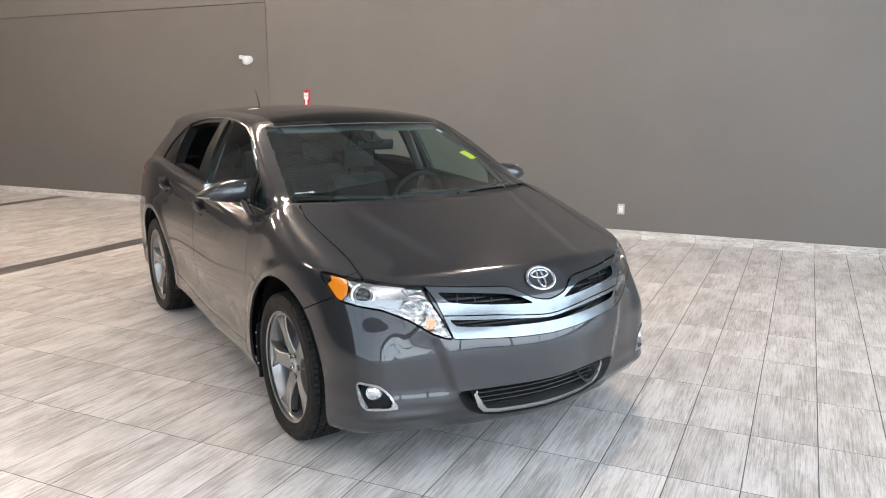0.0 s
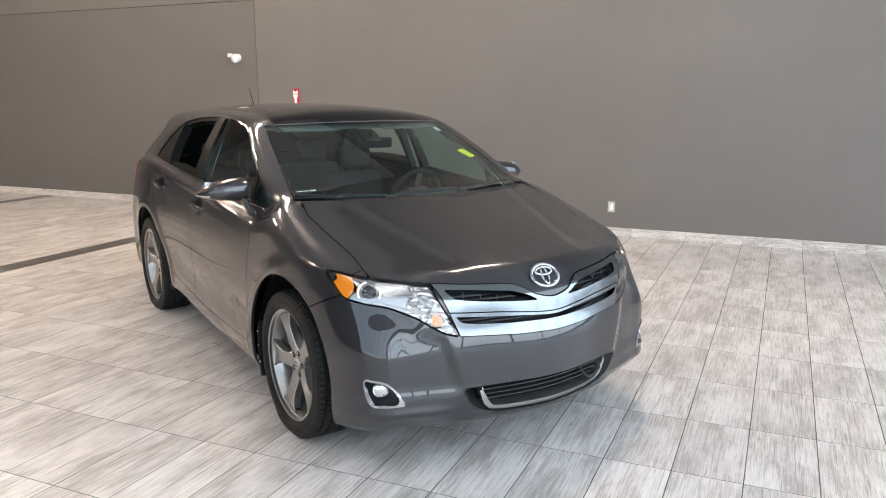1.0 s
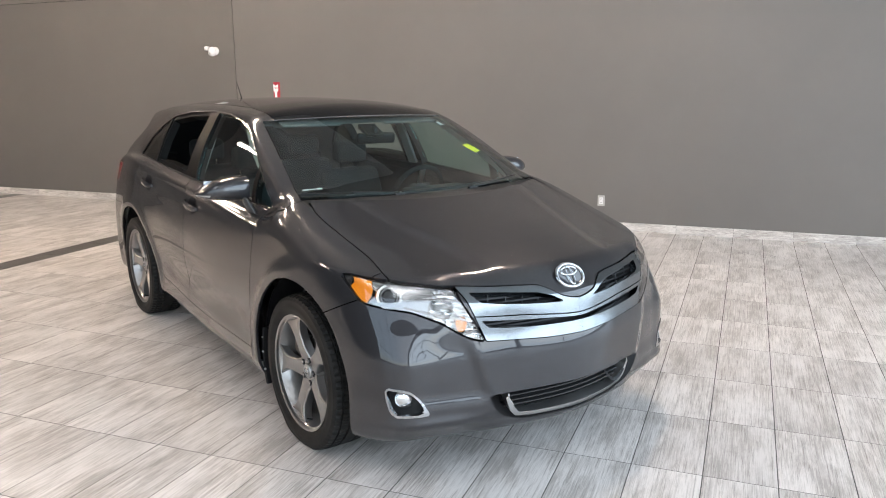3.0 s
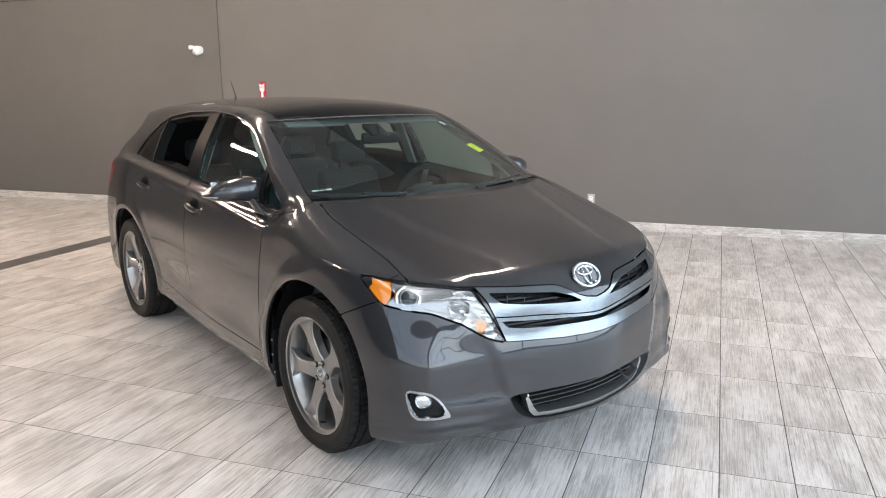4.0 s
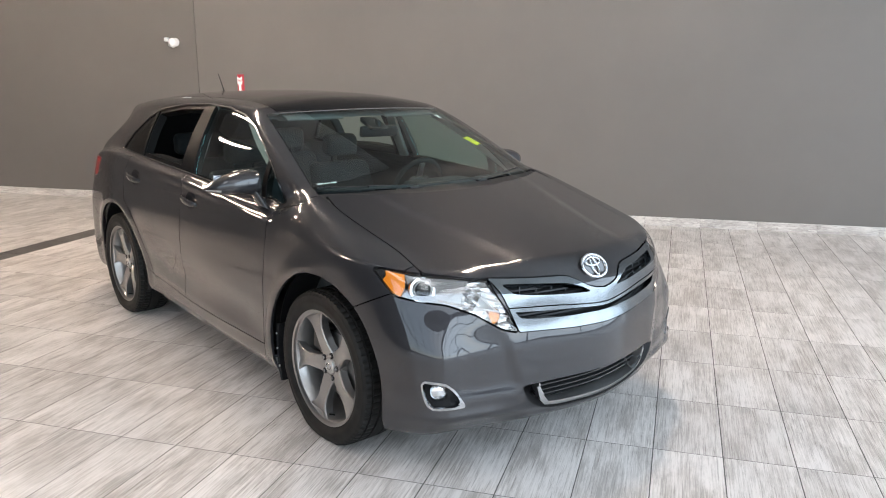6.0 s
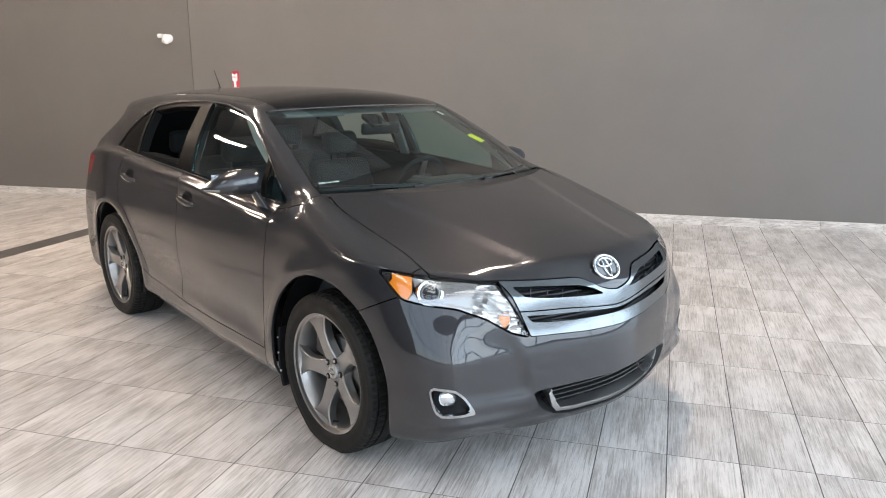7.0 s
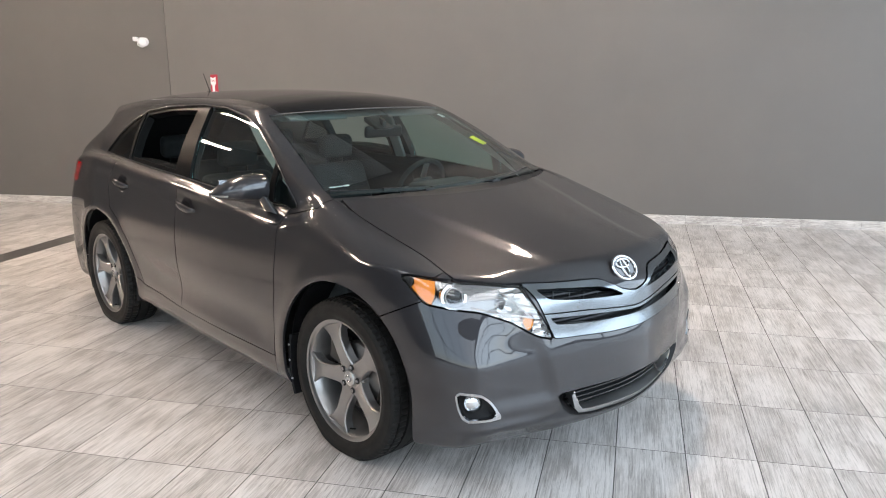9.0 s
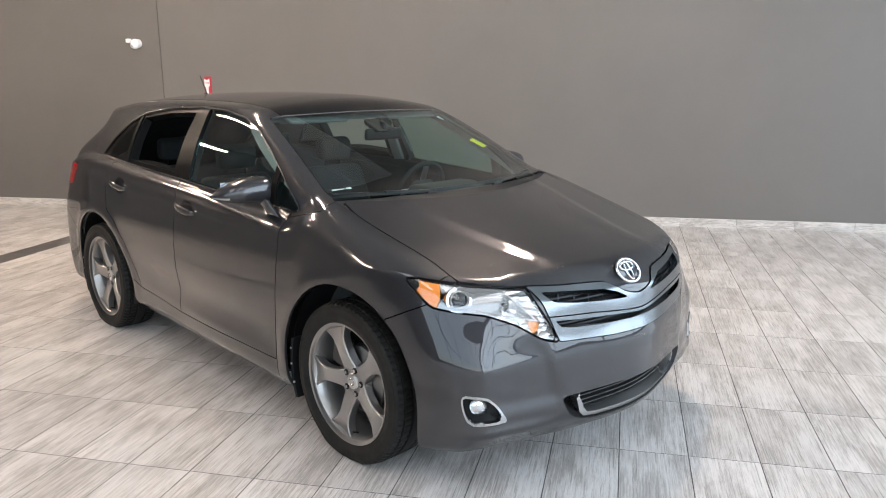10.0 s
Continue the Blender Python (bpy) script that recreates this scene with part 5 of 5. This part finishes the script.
# outer mirrors
STRIP = material("clear_signal_plastic", (0.55, 0.54, 0.52), 0.2)
for sign in (-1, 1):
    om = new("door_mirror")
    om.parent = car
    tagged(om, "grey painted door mirror with clear signal strip")
    mid_z = curve((0.845, 1.160), (0.95, 1.162), (1.06, 1.152), (1.118, 1.138))
    half_h = curve((0.845, 0.060), (0.90, 0.066), (1.0, 0.056), (1.07, 0.036), (1.118, 0.008))
    half_d = curve((0.845, 0.050), (0.90, 0.072), (1.0, 0.072), (1.08, 0.055), (1.118, 0.018))
    mid_y = curve((0.845, 0.70), (1.0, 0.715), (1.118, 0.765))
    bm = bmesh.new()
    rows = []
    for a in np.concatenate([np.linspace(0.875, 1.08, 15), [1.095, 1.108, 1.118]]):
        cz, h, d, cy = (float(c(a)) for c in (mid_z, half_h, half_d, mid_y))
        ring = []
        for q in np.linspace(0, 2 * math.pi, 29)[:-1]:
            cy_, sz = math.cos(q), math.sin(q)
            e = 0.80
            yy = -d * 1.25 * abs(cy_) ** 0.8 if cy_ < 0 else d * 0.45 * abs(cy_) ** 0.35
            ring.append(bm.verts.new((sign * a, cy + yy, cz + h * math.copysign(abs(sz) ** e, sz))))
        rows.append(ring)
    for u, v in zip(rows[:-1], rows[1:]):
        for i in range(28):
            bm.faces.new((u[i], u[(i + 1) % 28], v[(i + 1) % 28], v[i]))
    bm.faces.new(rows[0]), bm.faces.new(rows[-1])
    bmesh.ops.recalc_face_normals(bm, faces=bm.faces)
    part("housing", bm, PAINT, om)
    bm = bmesh.new()
    rows = []
    for f in np.linspace(0, 1, 8):
        c = Vector((sign * (0.895 - 0.035 * f), 0.665 - 0.04 * f, 1.115 - 0.085 * f))
        r0, r1 = 0.035 + 0.01 * f, 0.045 + 0.012 * f
        rows.append([bm.verts.new(c + Vector((r0 * 0.7 * math.cos(q), r1 * math.sin(q), 0.35 * r0 * math.cos(q) * sign))) for q in np.linspace(0, 2 * math.pi, 17)[:-1]])
    for u, v in zip(rows[:-1], rows[1:]):
        for i in range(16):
            bm.faces.new((u[i], u[(i + 1) % 16], v[(i + 1) % 16], v[i]))
    bmesh.ops.recalc_face_normals(bm, faces=bm.faces)
    part("arm", bm, PAINT, om)
    # clear signal strip round the tip
    bm = bmesh.new()
    rows = []
    for a in np.linspace(1.07, 1.1205, 9):
        cz, h, d, cy = (float(c(min(a, 1.118))) for c in (mid_z, half_h, half_d, mid_y))
        rows.append([bm.verts.new((sign * a, cy - (d * 1.25 * math.cos(q * 0.9) ** 0.8 * 0.94 + 0.0035), cz - 0.42 * h + h * 0.40 * math.sin(q))) for q in np.linspace(-1.3, 1.3, 7)])
    for u, v in zip(rows[:-1], rows[1:]):
        for i in range(6):
            bm.faces.new((u[i], u[i + 1], v[i + 1], v[i]))
    bmesh.ops.solidify(bm, geom=bm.faces[:], thickness=0.003)
    bmesh.ops.recalc_face_normals(bm, faces=bm.faces)
    part("signal_strip", bm, STRIP, om, "bright clear signal strip")
    cyb = float(mid_y(0.97))
    bm = box_bm((0.884, cyb + 0.034, 1.115), (1.075, cyb + 0.037, 1.205), 0.001, 1)
    bm.transform(Matrix.Diagonal((sign, 1, 1, 1)))
    bmesh.ops.recalc_face_normals(bm, faces=bm.faces)
    part("mirror_glass", bm, CHROME, om, smooth=False)

# antenna
bm = bmesh.new()
bmesh.ops.create_cone(bm, cap_ends=True, segments=10, radius1=0.0045, radius2=0.002, depth=0.16, matrix=Matrix.Translation((0, 2.93, 1.655)) @ Matrix.Rotation(radians(-34), 4, "X"))
part("antenna", bm, BLACK, car, "thin black roof antenna")
bm = bmesh.new()
bmesh.ops.create_uvsphere(bm, u_segments=16, v_segments=8, radius=1, matrix=Matrix.Translation((0, 2.90, 1.578)) @ Matrix.Diagonal((0.022, 0.035, 0.016, 1)))
part("antenna_base", bm, BLACK, car)

# ---------------------------------------------------------------- things on the wall
WHITE = material("white_plastic", (0.80, 0.80, 0.79), 0.35)
SIGN_RED = material("sign_red", (0.40, 0.018, 0.035), 0.4)
SIGN_WHITE = material("sign_white", (0.85, 0.85, 0.84), 0.45)

# security camera
sc = tagged(new("security_camera"), "small white security camera on the grey wall", "camera")
sc.location = (-7.175, WALL_Y, 2.155)
bm = bmesh.new()
bmesh.ops.create_cone(bm, cap_ends=True, segments=32, radius1=0.055, radius2=0.05, depth=0.03, matrix=Matrix.Translation((0.03, -0.015, 0.01)) @ Matrix.Rotation(radians(90), 4, "X"))
part("base", bm, WHITE, sc)
bm = bmesh.new()
bmesh.ops.create_uvsphere(bm, u_segments=28, v_segments=16, radius=0.058, matrix=Matrix.Translation((0.035, -0.075, 0.0)) @ Matrix.Diagonal((0.95, 0.95, 1.1, 1)))
part("ball", bm, WHITE, sc)
bm = box_bm((-0.105, -0.075, 0.018), (-0.045, -0.02, 0.072), 0.012)
part("spotlight", bm, WHITE, sc)
bm = bmesh.new()
bmesh.ops.create_cone(bm, cap_ends=True, segments=12, radius1=0.012, radius2=0.012, depth=0.07, matrix=Matrix.Translation((-0.03, -0.05, 0.03)) @ Matrix.Rotation(radians(90), 4, "Y"))
part("arm", bm, WHITE, sc)
for nm, r, d, mat_ in (("lens_ring", 0.027, 0.01, WHITE), ("lens", 0.014, 0.013, SATIN)):
    bm = bmesh.new()
    bmesh.ops.create_cone(bm, cap_ends=True, segments=24, radius1=r, radius2=r, depth=d)
    bm.transform(Matrix.Translation((0.024, -0.122, -0.026)) @ Vector((-0.15, -0.9, -0.42)).normalized().to_track_quat("Z", "Y").to_matrix().to_4x4())
    part(nm, bm, mat_, sc)

# wall socket
so = tagged(new("wall_socket"), "white wall socket in a grey plate low on the wall", "socket")
so.location = (-1.787, WALL_Y, 0.345)
part("plate", box_bm((-0.042, -0.006, -0.063), (0.042, 0, 0.063), 0.003), material("grey_plate", (0.45, 0.44, 0.42), 0.4), so)
part("insert", box_bm((-0.021, -0.010, -0.040), (0.021, -0.006, 0.040), 0.002), WHITE, so)
for z in (-0.02, 0.02):
    for x in (-0.007, 0.007):
        part("slot", box_bm((x - 0.0015, -0.0106, z - 0.006), (x + 0.0015, -0.0098, z + 0.006)), BLACK, so, smooth=False)

# fire sign: a red wedge with a white arrow
fs = tagged(new("fire_sign"), "red fire extinguisher sign with a white downward arrow", "sign")
fs.location = (-6.188, WALL_Y, 1.505)
bm = bmesh.new()
base = [(-0.052, 0), (-0.045, -0.010), (0.030, -0.010), (0.052, 0.0)]
lo_v = [bm.verts.new((x, y, -0.23)) for x, y in base]
hi_v = [bm.verts.new((x, y, 0.235)) for x, y in base]
for k in range(4):
    bm.faces.new((lo_v[k], lo_v[(k + 1) % 4], hi_v[(k + 1) % 4], hi_v[k]))
bm.faces.new(lo_v), bm.faces.new(hi_v)
bmesh.ops.recalc_face_normals(bm, faces=bm.faces)
part("board", bm, SIGN_RED, fs, smooth=False)
bm = bmesh.new()
shape = [(-0.043, 0.208), (-0.007, 0.186), (0.029, 0.208), (0.029, 0.118), (0.010, 0.100), (0.010, -0.13), (0.028, -0.13), (-0.007, -0.19), (-0.042, -0.13), (-0.024, -0.13), (-0.024, 0.100), (-0.043, 0.118)]
f = bm.faces.new([bm.verts.new((x, -0.0135, z)) for x, z in shape])
res = bmesh.ops.extrude_face_region(bm, geom=[f])
bmesh.ops.translate(bm, verts=[v for v in res["geom"] if isinstance(v, bmesh.types.BMVert)], vec=(0, 0.003, 0))
bmesh.ops.recalc_face_normals(bm, faces=bm.faces)
part("arrow", bm, SIGN_WHITE, fs, smooth=False)
td = bpy.data.curves.new("lettering", "FONT")
td.body, td.size, td.align_x, td.align_y, td.extrude = "FIRE", 0.036, "CENTER", "CENTER", 0.0004
td.materials.append(SIGN_RED)
tx = new("lettering", td)
tx.parent = fs
tx.matrix_basis = pose(-0.007, -0.0142, 0.155, 90, 0, 0)

# ---------------------------------------------------------------- floor tiles, each a piece
def tile_verts(x0, y0, x1, y1):
    b = 0.0005
    return [(x0, y0, -0.003), (x1, y0, -0.003), (x1, y1, -0.003), (x0, y1, -0.003),
            (x0, y0, -b), (x1, y0, -b), (x1, y1, -b), (x0, y1, -b),
            (x0 + b, y0 + b, 0), (x1 - b, y0 + b, 0), (x1 - b, y1 - b, 0), (x0 + b, y1 - b, 0)]


TILE_FACES = [(8, 9, 10, 11), (4, 5, 9, 8), (5, 6, 10, 9), (6, 7, 11, 10), (7, 4, 8, 11), (0, 1, 5, 4), (1, 2, 6, 5), (2, 3, 7, 6), (3, 0, 4, 7)]
J = 0.0024


def joint_x(i):
    """The joint to the left of tile column i; the two inlaid dark strips are a little narrower."""
    if i >= -21:
        return GX + i * PX
    if i == -22:
        return -6.715
    return -11.04 if i == -36 else -6.985 + (i + 23) * PX


rest_v, rest_f, dark_v, dark_f = [], [], [], []
shared = {}
near = 0
for i in range(-65, 30):
    for j in range(-21, 10):
        x0, y0 = joint_x(i) + J, GY + j * PY + J
        x1, y1 = min(joint_x(i + 1) - J, X1), min(y0 + PY - 2 * J, WALL_Y - 0.001)
        if x0 < X0 or y0 < Y0 or x0 > X1 - 0.01:
            continue
        strip = i in (-23, -37)
        centre = ((x0 + x1) / 2, (y0 + y1) / 2)
        close = math.hypot(centre[0] + 1.5, centre[1] - 3.4) < 4.1 and y1 - y0 > PY - 0.02
        if close and not strip and near < 300 and centre[1] > 1.2 and centre[0] < 2.6:
            near += 1
            if "t" not in shared:
                me = bpy.data.meshes.new("tile")
                w, h = (PX - 2 * J) / 2, (PY - 2 * J) / 2
                me.from_pydata(tile_verts(-w, -h, w, h), [], TILE_FACES)
                me.materials.append(TILE)
                shared["t"] = me
            ob = new("tile", shared["t"])
            ob.location = (*centre, 0)
            ob.parent = floor
            continue
        vs, fs = (dark_v, dark_f) if strip else (rest_v, rest_f)
        k = len(vs)
        vs += tile_verts(x0, y0, x1, y1)
        fs += [tuple(a + k for a in f) for f in TILE_FACES]
tagged(mesh_object("tiles", rest_v, rest_f, TILE, floor), "grey wood-look floor tiles", kind="stuff")
tagged(mesh_object("dark_tiles", dark_v, dark_f, DARK_TILE, floor), "charcoal inlay strip tiles", kind="stuff")
